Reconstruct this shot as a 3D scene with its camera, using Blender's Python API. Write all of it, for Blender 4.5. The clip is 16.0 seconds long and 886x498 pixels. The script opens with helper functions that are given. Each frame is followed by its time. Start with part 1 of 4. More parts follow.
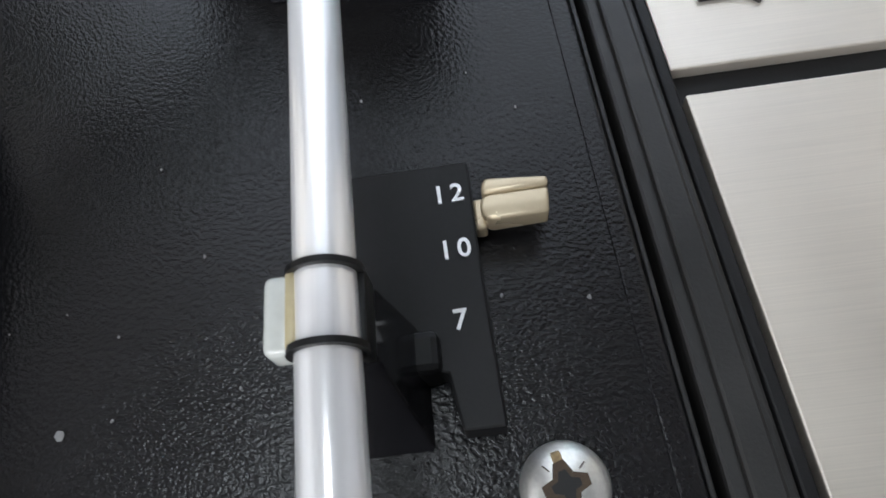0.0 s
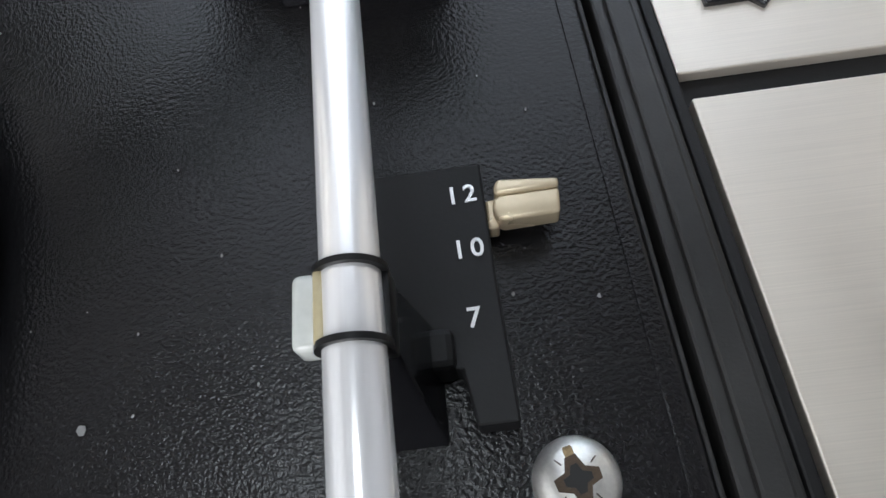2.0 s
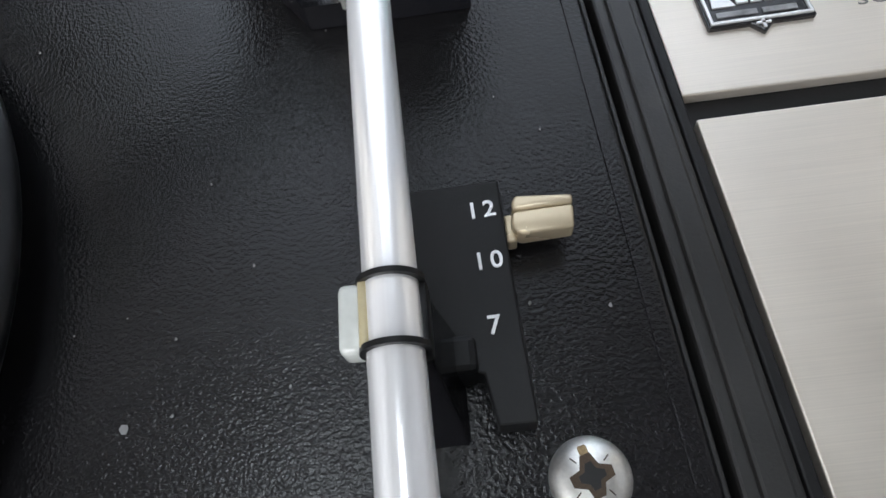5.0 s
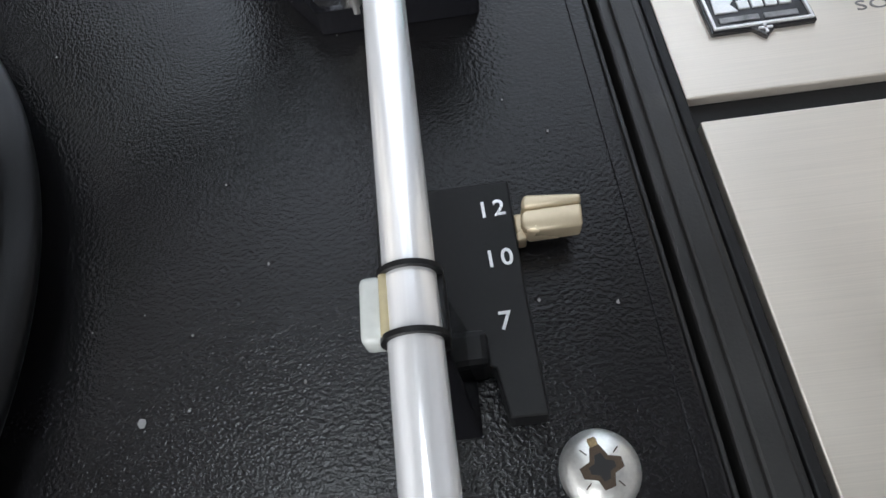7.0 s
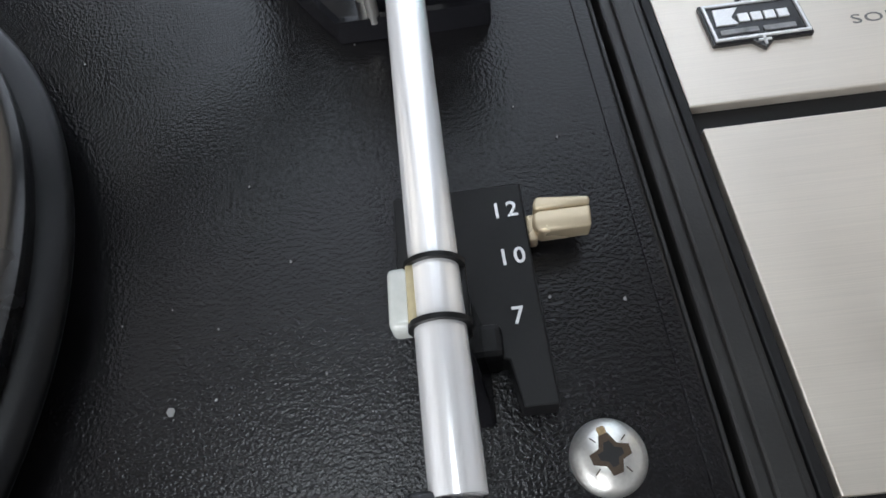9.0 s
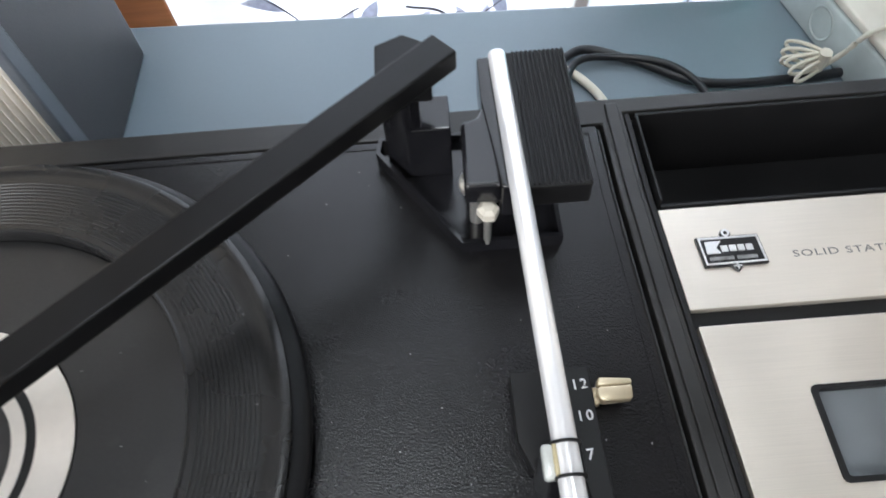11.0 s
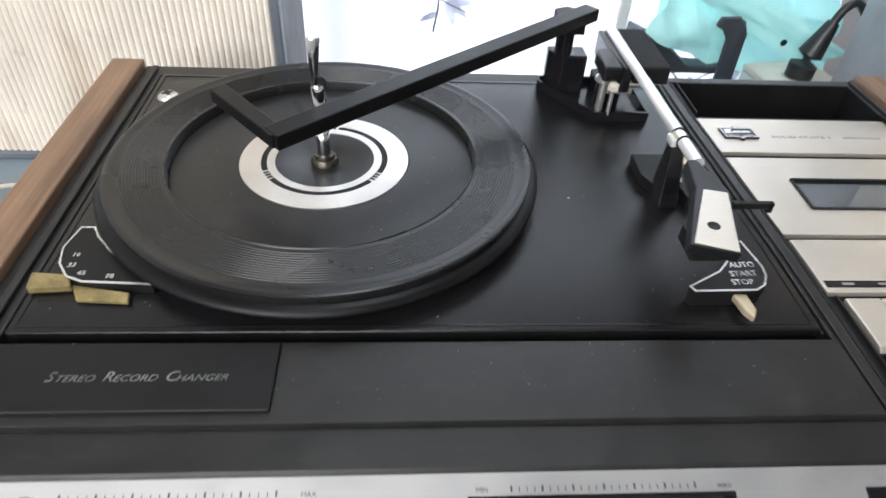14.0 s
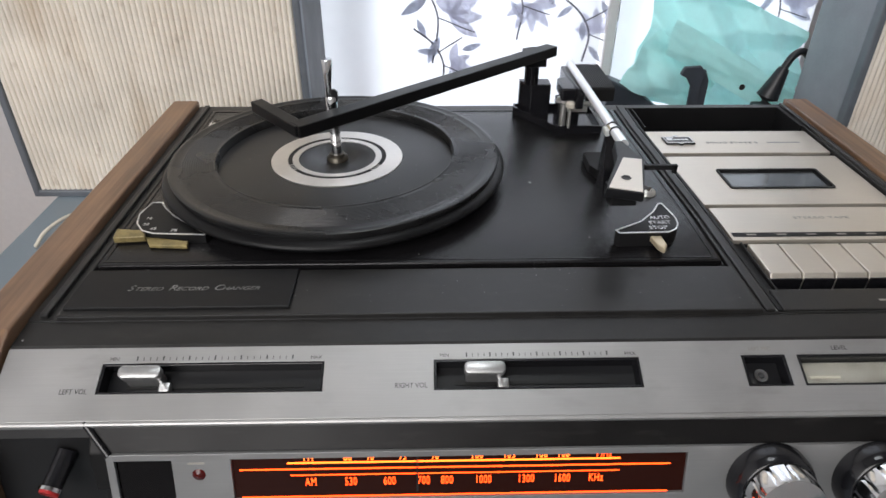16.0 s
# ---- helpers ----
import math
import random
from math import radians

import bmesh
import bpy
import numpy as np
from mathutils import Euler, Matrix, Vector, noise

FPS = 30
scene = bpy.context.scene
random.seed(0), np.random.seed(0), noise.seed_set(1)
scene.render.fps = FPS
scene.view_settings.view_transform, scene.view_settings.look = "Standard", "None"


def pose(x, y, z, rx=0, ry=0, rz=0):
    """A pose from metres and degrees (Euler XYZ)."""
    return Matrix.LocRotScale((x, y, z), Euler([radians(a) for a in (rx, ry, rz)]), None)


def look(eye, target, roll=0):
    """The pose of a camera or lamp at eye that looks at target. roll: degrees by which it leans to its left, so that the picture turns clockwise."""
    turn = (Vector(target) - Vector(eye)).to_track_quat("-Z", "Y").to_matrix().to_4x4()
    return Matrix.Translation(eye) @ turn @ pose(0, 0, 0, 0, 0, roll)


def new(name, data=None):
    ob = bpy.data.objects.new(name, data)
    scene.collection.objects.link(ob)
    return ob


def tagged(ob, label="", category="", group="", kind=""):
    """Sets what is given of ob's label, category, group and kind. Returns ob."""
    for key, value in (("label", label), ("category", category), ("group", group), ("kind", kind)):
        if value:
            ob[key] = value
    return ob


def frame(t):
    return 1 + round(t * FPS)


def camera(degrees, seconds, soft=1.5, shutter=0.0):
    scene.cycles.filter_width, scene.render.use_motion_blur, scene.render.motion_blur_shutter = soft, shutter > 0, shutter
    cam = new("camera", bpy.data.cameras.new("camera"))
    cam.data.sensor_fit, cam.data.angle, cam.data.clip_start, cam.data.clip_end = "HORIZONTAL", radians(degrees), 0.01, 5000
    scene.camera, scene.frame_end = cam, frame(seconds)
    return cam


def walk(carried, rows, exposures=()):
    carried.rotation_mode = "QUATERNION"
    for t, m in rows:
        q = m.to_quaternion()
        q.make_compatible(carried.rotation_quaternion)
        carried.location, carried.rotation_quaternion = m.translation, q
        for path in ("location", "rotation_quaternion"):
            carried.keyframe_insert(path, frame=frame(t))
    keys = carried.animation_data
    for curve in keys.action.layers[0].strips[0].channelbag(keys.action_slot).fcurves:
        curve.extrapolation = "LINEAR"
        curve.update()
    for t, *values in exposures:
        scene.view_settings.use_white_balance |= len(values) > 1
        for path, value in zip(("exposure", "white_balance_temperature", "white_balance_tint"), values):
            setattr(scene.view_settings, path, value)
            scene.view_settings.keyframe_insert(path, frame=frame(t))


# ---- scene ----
cam = camera(68.5, 16.0, 1.5, 0.5)
PATH = [
    (0, (0.1994, -0.0371, 0.0974), (0.1089, 0.8106, -1.7118), -12.90),
    (0.5, (0.1975, -0.0358, 0.1010), (0.0919, 0.8157, -1.7056), -13.75),
    (1, (0.1973, -0.0369, 0.1010), (0.1022, 0.8099, -1.7084), -13.06),
    (1.5, (0.1954, -0.0380, 0.1000), (0.1066, 0.8129, -1.7078), -12.35),
    (2, (0.1972, -0.0379, 0.0998), (0.1104, 0.8084, -1.7103), -12.56),
    (2.5, (0.1951, -0.0384, 0.1011), (0.1067, 0.8094, -1.7082), -12.38),
    (3, (0.1955, -0.0395, 0.1042), (0.1057, 0.8249, -1.6971), -12.36),
    (3.5, (0.1942, -0.0401, 0.1040), (0.1068, 0.8233, -1.6980), -12.32),
    (4, (0.1941, -0.0388, 0.1044), (0.1108, 0.8189, -1.7005), -12.06),
    (6.5, (0.1926, -0.0426, 0.1093), (0.1116, 0.8531, -1.6770), -11.55),
    (7, (0.1917, -0.0425, 0.1086), (0.1142, 0.8473, -1.6809), -11.45),
    (7.5, (0.1905, -0.0424, 0.1085), (0.1177, 0.8377, -1.6860), -11.17),
    (8, (0.1897, -0.0444, 0.1092), (0.1120, 0.8519, -1.6771), -11.32),
    (10.3, (0.1841, -0.0517, 0.1504), (0.1432, 0.9225, -1.5959), -7.88),
    (10.5, (0.1774, -0.0532, 0.1672), (0.1534, 0.9447, -1.5659), -6.63),
    (11, (0.1586, -0.0507, 0.2011), (0.1534, 0.9863, -1.5091), -4.68),
    (11.5, (0.1461, -0.0535, 0.2118), (0.1519, 1.0034, -1.4861), -3.28),
    (12, (0.1228, -0.0878, 0.1939), (0.1769, 1.0777, -1.4305), -1.27),
    (12.5, (0.1040, -0.1378, 0.1740), (0.1575, 1.0758, -1.4149), -1.04),
    (13, (0.0905, -0.1890, 0.1847), (0.1320, 1.1361, -1.3128), -1.69),
    (13.5, (0.0757, -0.2398, 0.1978), (0.1810, 1.1390, -1.2470), -0.03),
    (14, (0.0404, -0.2969, 0.2061), (0.1777, 1.2151, -1.0959), 3.62),
    (14.5, (0.0390, -0.3482, 0.1911), (0.2001, 1.2541, -0.9948), 4.69),
    (15, (0.0497, -0.3978, 0.1936), (0.0446, 1.2878, -0.8829), 0.56),
    (15.5, (0.0558, -0.4099, 0.1988), (0.0769, 1.2771, -0.8752), 0.64),
    (16, (0.0630, -0.4107, 0.2024), (0.1078, 1.2694, -0.8817), 0.32),
]
walk(cam, [(t, look(eye, target, roll)) for t, eye, target, roll in PATH], [(0.0, 0.63, 6250, 9), (8.2, 0.66, 6250, 9), (10.3, 0.75, 6300, 9), (11.0, 1.05, 6350, 9), (11.5, 1.05, 6400, 9), (12.0, 0.93, 6450, 10), (12.5, 1.22, 6450, 10), (13.5, 1.42, 6400, 9), (14.0, 0.88, 6400, 9), (14.5, 0.53, 6450, 9), (15.0, 0.41, 6600, 11), (16.0, 0.28, 6600, 11)])

# ---- world and light ----
world = bpy.data.worlds.new("sky")
scene.world = world
world.use_nodes = True
wn = world.node_tree
sky = wn.nodes.new("ShaderNodeTexSky")
sky.sky_type, sky.sun_disc, sky.sun_elevation, sky.sun_rotation = "NISHITA", False, radians(40), radians(200)
wn.links.new(sky.outputs[0], wn.nodes["Background"].inputs[0])
wn.nodes["Background"].inputs[1].default_value = 0.10


def window_light(name, m, w, h, watts, colour):
    d = bpy.data.lights.new(name, "AREA")
    d.shape, d.size, d.size_y, d.energy, d.color = "RECTANGLE", w, h, watts, colour
    ob = new(name, d)
    ob.matrix_basis = m
    return ob


# daylight in the curtained north window; south window and roof light unseen, assumed
window_light("window_daylight_north", look((0.26, 0.72, 0.30), (0.26, -1.0, 0.22)), 0.70, 1.4, 12.8, (0.91, 0.96, 1.0))
window_light("window_daylight_south", look((-0.55, -1.16, 0.85), (-0.55, 0.0, 0.3)), 1.1, 1.2, 14.5, (0.99, 0.98, 0.97))
window_light("assumed_overhead_daylight", look((0.15, 0.0, 1.76), (0.15, 0.0, 0.0)), 0.5, 0.44, 3.8, (0.93, 0.98, 1.0))


# ---- materials ----
def mat(name, base, rough=0.5, metal=0.0, grain=0.0, scale=400.0, stretch=(1, 1, 1), vary=0.15, bump=0.0, vscale=30.0, depth=0.0003, voronoi=False, spec=0.5, rvar=0.07):
    m = bpy.data.materials.new(name)
    m.use_nodes = True
    n, l = m.node_tree.nodes, m.node_tree.links
    b = n["Principled BSDF"]
    b.inputs["Roughness"].default_value, b.inputs["Metallic"].default_value = rough, metal
    b.inputs["Specular IOR Level"].default_value = spec
    tc = n.new("ShaderNodeTexCoord")
    mp = n.new("ShaderNodeMapping")
    mp.inputs["Scale"].default_value = stretch
    l.new(tc.outputs["Object"], mp.inputs["Vector"])
    fine = n.new("ShaderNodeTexVoronoi" if voronoi else "ShaderNodeTexNoise")
    fine.inputs["Scale"].default_value = scale
    l.new(mp.outputs[0], fine.inputs["Vector"])
    big = n.new("ShaderNodeTexNoise")
    big.inputs["Scale"].default_value, big.inputs["Detail"].default_value = vscale, 6
    l.new(tc.outputs["Object"], big.inputs["Vector"])
    ramp = n.new("ShaderNodeMapRange")
    ramp.inputs["From Min"].default_value, ramp.inputs["From Max"].default_value = 0.3, 0.7
    ramp.inputs["To Min"].default_value, ramp.inputs["To Max"].default_value = 1 - vary, 1 + vary
    l.new(big.outputs[0], ramp.inputs[0])
    g = n.new("ShaderNodeMapRange")
    g.inputs["To Min"].default_value, g.inputs["To Max"].default_value = 1 - grain, 1 + grain
    l.new(fine.outputs[0], g.inputs[0])
    mul = n.new("ShaderNodeMath")
    mul.operation = "MULTIPLY"
    l.new(ramp.outputs[0], mul.inputs[0])
    l.new(g.outputs[0], mul.inputs[1])
    mix = n.new("ShaderNodeVectorMath")
    mix.operation = "SCALE"
    mix.inputs[0].default_value = base
    l.new(mul.outputs[0], mix.inputs["Scale"])
    l.new(mix.outputs[0], b.inputs["Base Color"])
    rr = n.new("ShaderNodeMapRange")
    rr.inputs["From Min"].default_value, rr.inputs["From Max"].default_value = 0.3, 0.7
    rr.inputs["To Min"].default_value, rr.inputs["To Max"].default_value = max(rough - rvar, 0.02), min(rough + rvar, 1)
    l.new(big.outputs[0], rr.inputs[0])
    l.new(rr.outputs[0], b.inputs["Roughness"])
    if bump:
        bp = n.new("ShaderNodeBump")
        bp.inputs["Strength"].default_value, bp.inputs["Distance"].default_value = bump, depth
        l.new(fine.outputs[0], bp.inputs["Height"])
        l.new(bp.outputs[0], b.inputs["Normal"])
    return m


def glow(name, colour, strength):
    m = bpy.data.materials.new(name)
    m.use_nodes = True
    b = m.node_tree.nodes["Principled BSDF"]
    b.inputs["Base Color"].default_value = (*colour, 1)
    b.inputs["Emission Color"].default_value = (*colour, 1)
    b.inputs["Emission Strength"].default_value = strength
    return m


def glass(name, colour, rough=0.03):
    m = bpy.data.materials.new(name)
    m.use_nodes = True
    b = m.node_tree.nodes["Principled BSDF"]
    b.inputs["Base Color"].default_value = (*colour, 1)
    b.inputs["Transmission Weight"].default_value = 1.0
    b.inputs["Roughness"].default_value = rough
    b.inputs["IOR"].default_value = 1.4
    return m


DECK = mat("grained_black_deck", (0.0088, 0.0084, 0.0092), 0.215, scale=1300, grain=0.25, vary=0.2, bump=0.36, depth=0.0005, spec=0.36, rvar=0.03)
BEZEL = mat("black_moulded_plastic", (0.017, 0.0165, 0.016), 0.38, scale=1500, grain=0.2, vary=0.25, bump=0.12, vscale=45, spec=0.42)
BROW = mat("dark_sloping_plastic", (0.009, 0.0085, 0.0085), 0.34, scale=1500, grain=0.2, vary=0.3, bump=0.1, vscale=40, spec=0.16)
ARMB = mat("black_overarm_plastic", (0.006, 0.006, 0.0065), 0.36, scale=1600, grain=0.2, vary=0.2, bump=0.06, spec=0.22)
GLOSS = mat("glossy_black_plastic", (0.010, 0.010, 0.012), 0.16, scale=900, grain=0.2, vary=0.2, bump=0.03)
MATT = mat("matt_black_plastic", (0.009, 0.009, 0.0095), 0.48, scale=1600, grain=0.2, vary=0.2, bump=0.1, spec=0.25)
RUBBER = mat("black_rubber_mat", (0.011, 0.011, 0.0115), 0.27, scale=1200, grain=0.2, vary=0.15, bump=0.02, vscale=25, rvar=0.02)
DISH = mat("black_platter_dish", (0.013, 0.013, 0.0135), 0.36, scale=1200, grain=0.3, vary=0.35, bump=0.06, vscale=20)
# Near-black puts recess shade into the colour; also the dial pointer's black.
VOID = mat("recess_shade_and_pointer_black", (0.006, 0.006, 0.006), 0.6, vary=0.1)
CHAMP = mat("champagne_brushed_aluminium", (0.72, 0.66, 0.58), 0.42, 0.75, scale=1.0, stretch=(40, 3500, 200), grain=0.10, vary=0.04, bump=0.08, depth=0.0001)
SILVER = mat("silver_brushed_aluminium", (0.41, 0.405, 0.40), 0.42, 0.6, scale=1.0, stretch=(30, 3000, 3000), grain=0.07, vary=0.06, bump=0.06, depth=0.0001)
LABELM = mat("spun_aluminium_label", (0.74, 0.71, 0.67), 0.34, 0.85, scale=300, grain=0.05, vary=0.06)
CHROME = mat("worn_chrome", (0.82, 0.83, 0.85), 0.10, 1.0, scale=900, grain=0.05, vary=0.05, vscale=120)
TUBE = mat("polished_aluminium_tube", (0.98, 0.98, 0.985), 0.22, 0.55, scale=1.0, stretch=(1800, 8, 1800), grain=0.05, vary=0.04, bump=0.03, depth=0.0001)
SATIN = mat("satin_plated_knob", (0.62, 0.62, 0.62), 0.34, 0.85, scale=900, grain=0.08, vary=0.12)
STEEL = mat("dulled_zinc_screw", (0.80, 0.79, 0.75), 0.33, 0.85, scale=1500, grain=0.15, vary=0.2, bump=0.1)
RUST = mat("brown_rust_and_recess_shade", (0.060, 0.038, 0.022), 0.7, vary=0.4, scale=2500, grain=0.4)
TAN = mat("tan_rust", (0.30, 0.215, 0.11), 0.7, vary=0.4, scale=2500, grain=0.4)
GOLD = mat("gold_painted_plastic", (0.62, 0.52, 0.36), 0.30, 0.5, scale=1500, grain=0.05, vary=0.12, bump=0.04)
CREAM = mat("yellowed_plastic", (0.55, 0.47, 0.28), 0.4, scale=1200, grain=0.1, vary=0.25)
OLIVE = mat("worn_olive_gold_plastic", (0.27, 0.21, 0.085), 0.35, 0.2, scale=600, grain=0.3, vary=0.4, vscale=120)
TABM = mat("cloudy_clear_plastic", (0.58, 0.60, 0.57), 0.25, vary=0.15, scale=800, grain=0.1)
BRASS = mat("tarnished_brass", (0.10, 0.09, 0.072), 0.35, 0.9, scale=1500, grain=0.2, vary=0.3)
WOOD = mat("walnut_vinyl", (0.225, 0.132, 0.078), 0.38, scale=1.0, stretch=(500, 14, 500), grain=0.35, vary=0.2, bump=0.12)
PRINT = mat("silver_print", (0.72, 0.72, 0.72), 0.3, 0.6, vary=0.15, scale=2500, grain=0.15)
INK = mat("dark_grey_print", (0.06, 0.06, 0.06), 0.6, vary=0.2, scale=2500, grain=0.3)
GREYINK = mat("grey_fine_print", (0.16, 0.155, 0.145), 0.5, vary=0.2, scale=2500, grain=0.3)
FAINT = mat("faded_grey_print", (0.33, 0.31, 0.28), 0.5, vary=0.2, scale=2500, grain=0.3)
BADGEP = mat("dulled_silver_relief", (0.24, 0.24, 0.24), 0.35, 0.6, vary=0.5, scale=900, grain=0.3, vscale=200)
GREYP = mat("dark_grey_plastic", (0.012, 0.0125, 0.014), 0.40, vary=0.2, spec=0.35)
FELT = mat("grey_window_backing", (0.13, 0.135, 0.14), 0.5, vary=0.25, vscale=40)
TABLE = mat("blue_grey_painted_table", (0.18, 0.225, 0.26), 0.40, scale=300, grain=0.03, vary=0.025, vscale=5)
WALLM = mat("grey_wall_paint", (0.70, 0.69, 0.69), 0.8, scale=120, grain=0.05, vary=0.06, bump=0.1, vscale=3)
WHITE = mat("white_room_paint", (0.78, 0.78, 0.77), 0.85, scale=120, grain=0.03, vary=0.04, vscale=2)
# Unseen ceiling, kept dark so the glossy deck reflects less light.
CEILM = mat("dimmed_unseen_ceiling", (0.30, 0.30, 0.295), 0.9, scale=90, grain=0.05, vary=0.08, vscale=2)
FLOORM = mat("brown_floorboards", (0.30, 0.15, 0.07), 0.45, scale=1.0, stretch=(8, 90, 8), grain=0.3, vary=0.2, vscale=4)
GRILLE = mat("beige_ribbed_grille_cloth", (0.86, 0.80, 0.71), 0.9, scale=900, grain=0.12, vary=0.10, bump=0.3, vscale=14)
BOXM = mat("charcoal_speaker_cabinet", (0.045, 0.046, 0.050), 0.5, scale=700, grain=0.2, vary=0.15, bump=0.15)
# Lighter copy of the cabinet material; the glare on its side is in the colour.
BOXL = mat("glare_lightened_speaker_cabinet", (0.25, 0.265, 0.29), 0.45, scale=700, grain=0.12, vary=0.12, bump=0.1)
BOXG = mat("grey_speaker_edge", (0.13, 0.145, 0.165), 0.45, scale=700, grain=0.1, vary=0.15)
STANDM = mat("dark_slate_plastic", (0.045, 0.052, 0.066), 0.45, vary=0.2)
MINT = mat("mint_nonwoven_fabric", (0.52, 0.92, 0.90), 0.75, scale=1100, grain=0.08, vary=0.08, bump=0.25)
PETAL = mat("blue_grey_fabric_print", (0.47, 0.49, 0.58), 0.9, scale=200, grain=0.3, vary=0.45, vscale=45)
PALE = mat("pale_lilac_fabric_print", (0.62, 0.63, 0.74), 0.9, scale=200, grain=0.2, vary=0.35, vscale=45)
STEM = mat("dark_stem_fabric_print", (0.17, 0.17, 0.21), 0.9, scale=400, grain=0.3, vary=0.3)
CABLEB = mat("black_cable_sheath", (0.012, 0.013, 0.016), 0.4, vary=0.2)
CABLEW = mat("white_cable_sheath", (0.66, 0.62, 0.52), 0.5, vary=0.12)
PLASTW = mat("off_white_plastic", (0.62, 0.58, 0.50), 0.4, vary=0.1)
CASEM = mat("grey_green_clear_plastic", (0.46, 0.51, 0.50), 0.12, vary=0.15)
DIALRED = glow("lit_orange_dial_print", (1.0, 0.062, 0.006), 4.2)
DIALAMB = glow("lit_amber_dial_print", (1.0, 0.13, 0.014), 4.8)
REDLED = mat("dark_red_lens", (0.07, 0.004, 0.003), 0.15, vary=0.1)
REDBTN = mat("red_plastic_button", (0.42, 0.03, 0.03), 0.3, vary=0.1)
DARKGLASS = mat("smoked_dial_glass", (0.004, 0.003, 0.003), 0.08, vary=0.1, spec=0.15)
DIALBACK = mat("warm_lit_dial_glass", (0.010, 0.004, 0.003), 0.10, vary=0.1, spec=0.15)
DIALBACK.node_tree.nodes["Principled BSDF"].inputs["Emission Color"].default_value = (1.0, 0.10, 0.01, 1)
DIALBACK.node_tree.nodes["Principled BSDF"].inputs["Emission Strength"].default_value = 0.010
TUNERF = mat("satin_grey_tuner_metal", (0.27, 0.27, 0.268), 0.45, 0.5, scale=1.0, stretch=(30, 3000, 3000), grain=0.07, vary=0.08, bump=0.05, depth=0.0001)
METERM = mat("grey_meter_card", (0.36, 0.35, 0.32), 0.6, vary=0.3, vscale=60)
SILLM = mat("orange_brown_varnished_wood", (0.36, 0.15, 0.065), 0.4, scale=1.0, stretch=(12, 12, 250), grain=0.35, vary=0.25, vscale=8)
DUST = mat("pale_dust", (0.20, 0.20, 0.20), 0.9, vary=0.2)


def stained(m, colour, scale, lo, hi, share=1.0):
    """Lays patches of another colour over a surface."""
    n, l = m.node_tree.nodes, m.node_tree.links
    b = n["Principled BSDF"]
    src = b.inputs["Base Color"].links[0].from_socket
    tc, mp, no, rg, mx = n.new("ShaderNodeTexCoord"), n.new("ShaderNodeMapping"), n.new("ShaderNodeTexNoise"), n.new("ShaderNodeMapRange"), n.new("ShaderNodeMix")
    mp.inputs["Scale"].default_value = scale
    no.inputs["Scale"].default_value, no.inputs["Detail"].default_value = 1.0, 5
    rg.inputs["From Min"].default_value, rg.inputs["From Max"].default_value, rg.inputs["To Max"].default_value = lo, hi, share
    mx.data_type = "RGBA"
    l.new(tc.outputs["Object"], mp.inputs["Vector"])
    l.new(mp.outputs[0], no.inputs["Vector"])
    l.new(no.outputs[0], rg.inputs[0])
    l.new(rg.outputs[0], mx.inputs["Factor"])
    l.new(src, mx.inputs["A"])
    mx.inputs["B"].default_value = (*colour, 1)
    l.new(mx.outputs["Result"], b.inputs["Base Color"])


stained(GRILLE, (0.50, 0.36, 0.22), (22, 22, 7), 0.52, 0.78, 0.6)
stained(GRILLE, (0.38, 0.27, 0.17), (70, 70, 40), 0.64, 0.78, 0.6)
stained(BEZEL, (0.050, 0.047, 0.043), (70, 160, 70), 0.56, 0.85, 0.35)
stained(BROW, (0.035, 0.033, 0.032), (50, 300, 300), 0.58, 0.80, 0.5)
stained(WOOD, (0.07, 0.035, 0.020), (160, 9, 160), 0.48, 0.72, 0.7)
stained(SILVER, (0.30, 0.29, 0.28), (35, 90, 90), 0.58, 0.80, 0.6)
stained(DISH, (0.045, 0.045, 0.044), (90, 90, 90), 0.60, 0.85, 0.4)
for m in (LABELM,):
    tn = m.node_tree.nodes.new("ShaderNodeTangent")
    tn.direction_type, tn.axis = "RADIAL", "Z"
    m.node_tree.links.new(tn.outputs[0], m.node_tree.nodes["Principled BSDF"].inputs["Tangent"])
    m.node_tree.nodes["Principled BSDF"].inputs["Anisotropic"].default_value = 0.75

# white curtain cloth that lets daylight through
CURTAIN = mat("white_curtain_cloth", (0.66, 0.67, 0.71), 0.9, scale=900, grain=0.04, vary=0.04, bump=0.15)


def sheer(m, share, tint):
    """Lets part of the light through a thin cloth."""
    n, l = m.node_tree.nodes, m.node_tree.links
    t, x = n.new("ShaderNodeBsdfTranslucent"), n.new("ShaderNodeMixShader")
    t.inputs[0].default_value = (*tint, 1)
    x.inputs[0].default_value = share
    l.new(n["Principled BSDF"].outputs[0], x.inputs[1])
    l.new(t.outputs[0], x.inputs[2])
    l.new(x.outputs[0], n["Material Output"].inputs[0])


sheer(CURTAIN, 0.45, (0.66, 0.68, 0.73))
sheer(MINT, 0.22, (0.60, 0.97, 0.95))
sheer(PETAL, 0.4, (0.40, 0.43, 0.53))
sheer(PALE, 0.4, (0.68, 0.69, 0.80))


# ---- building helpers ----
def thing(name, loc, label, category, group="", kind=""):
    ob = new(name)
    ob.empty_display_size = 0.02
    ob.matrix_basis = Matrix.Translation(loc)
    return tagged(ob, label, category, group, kind)


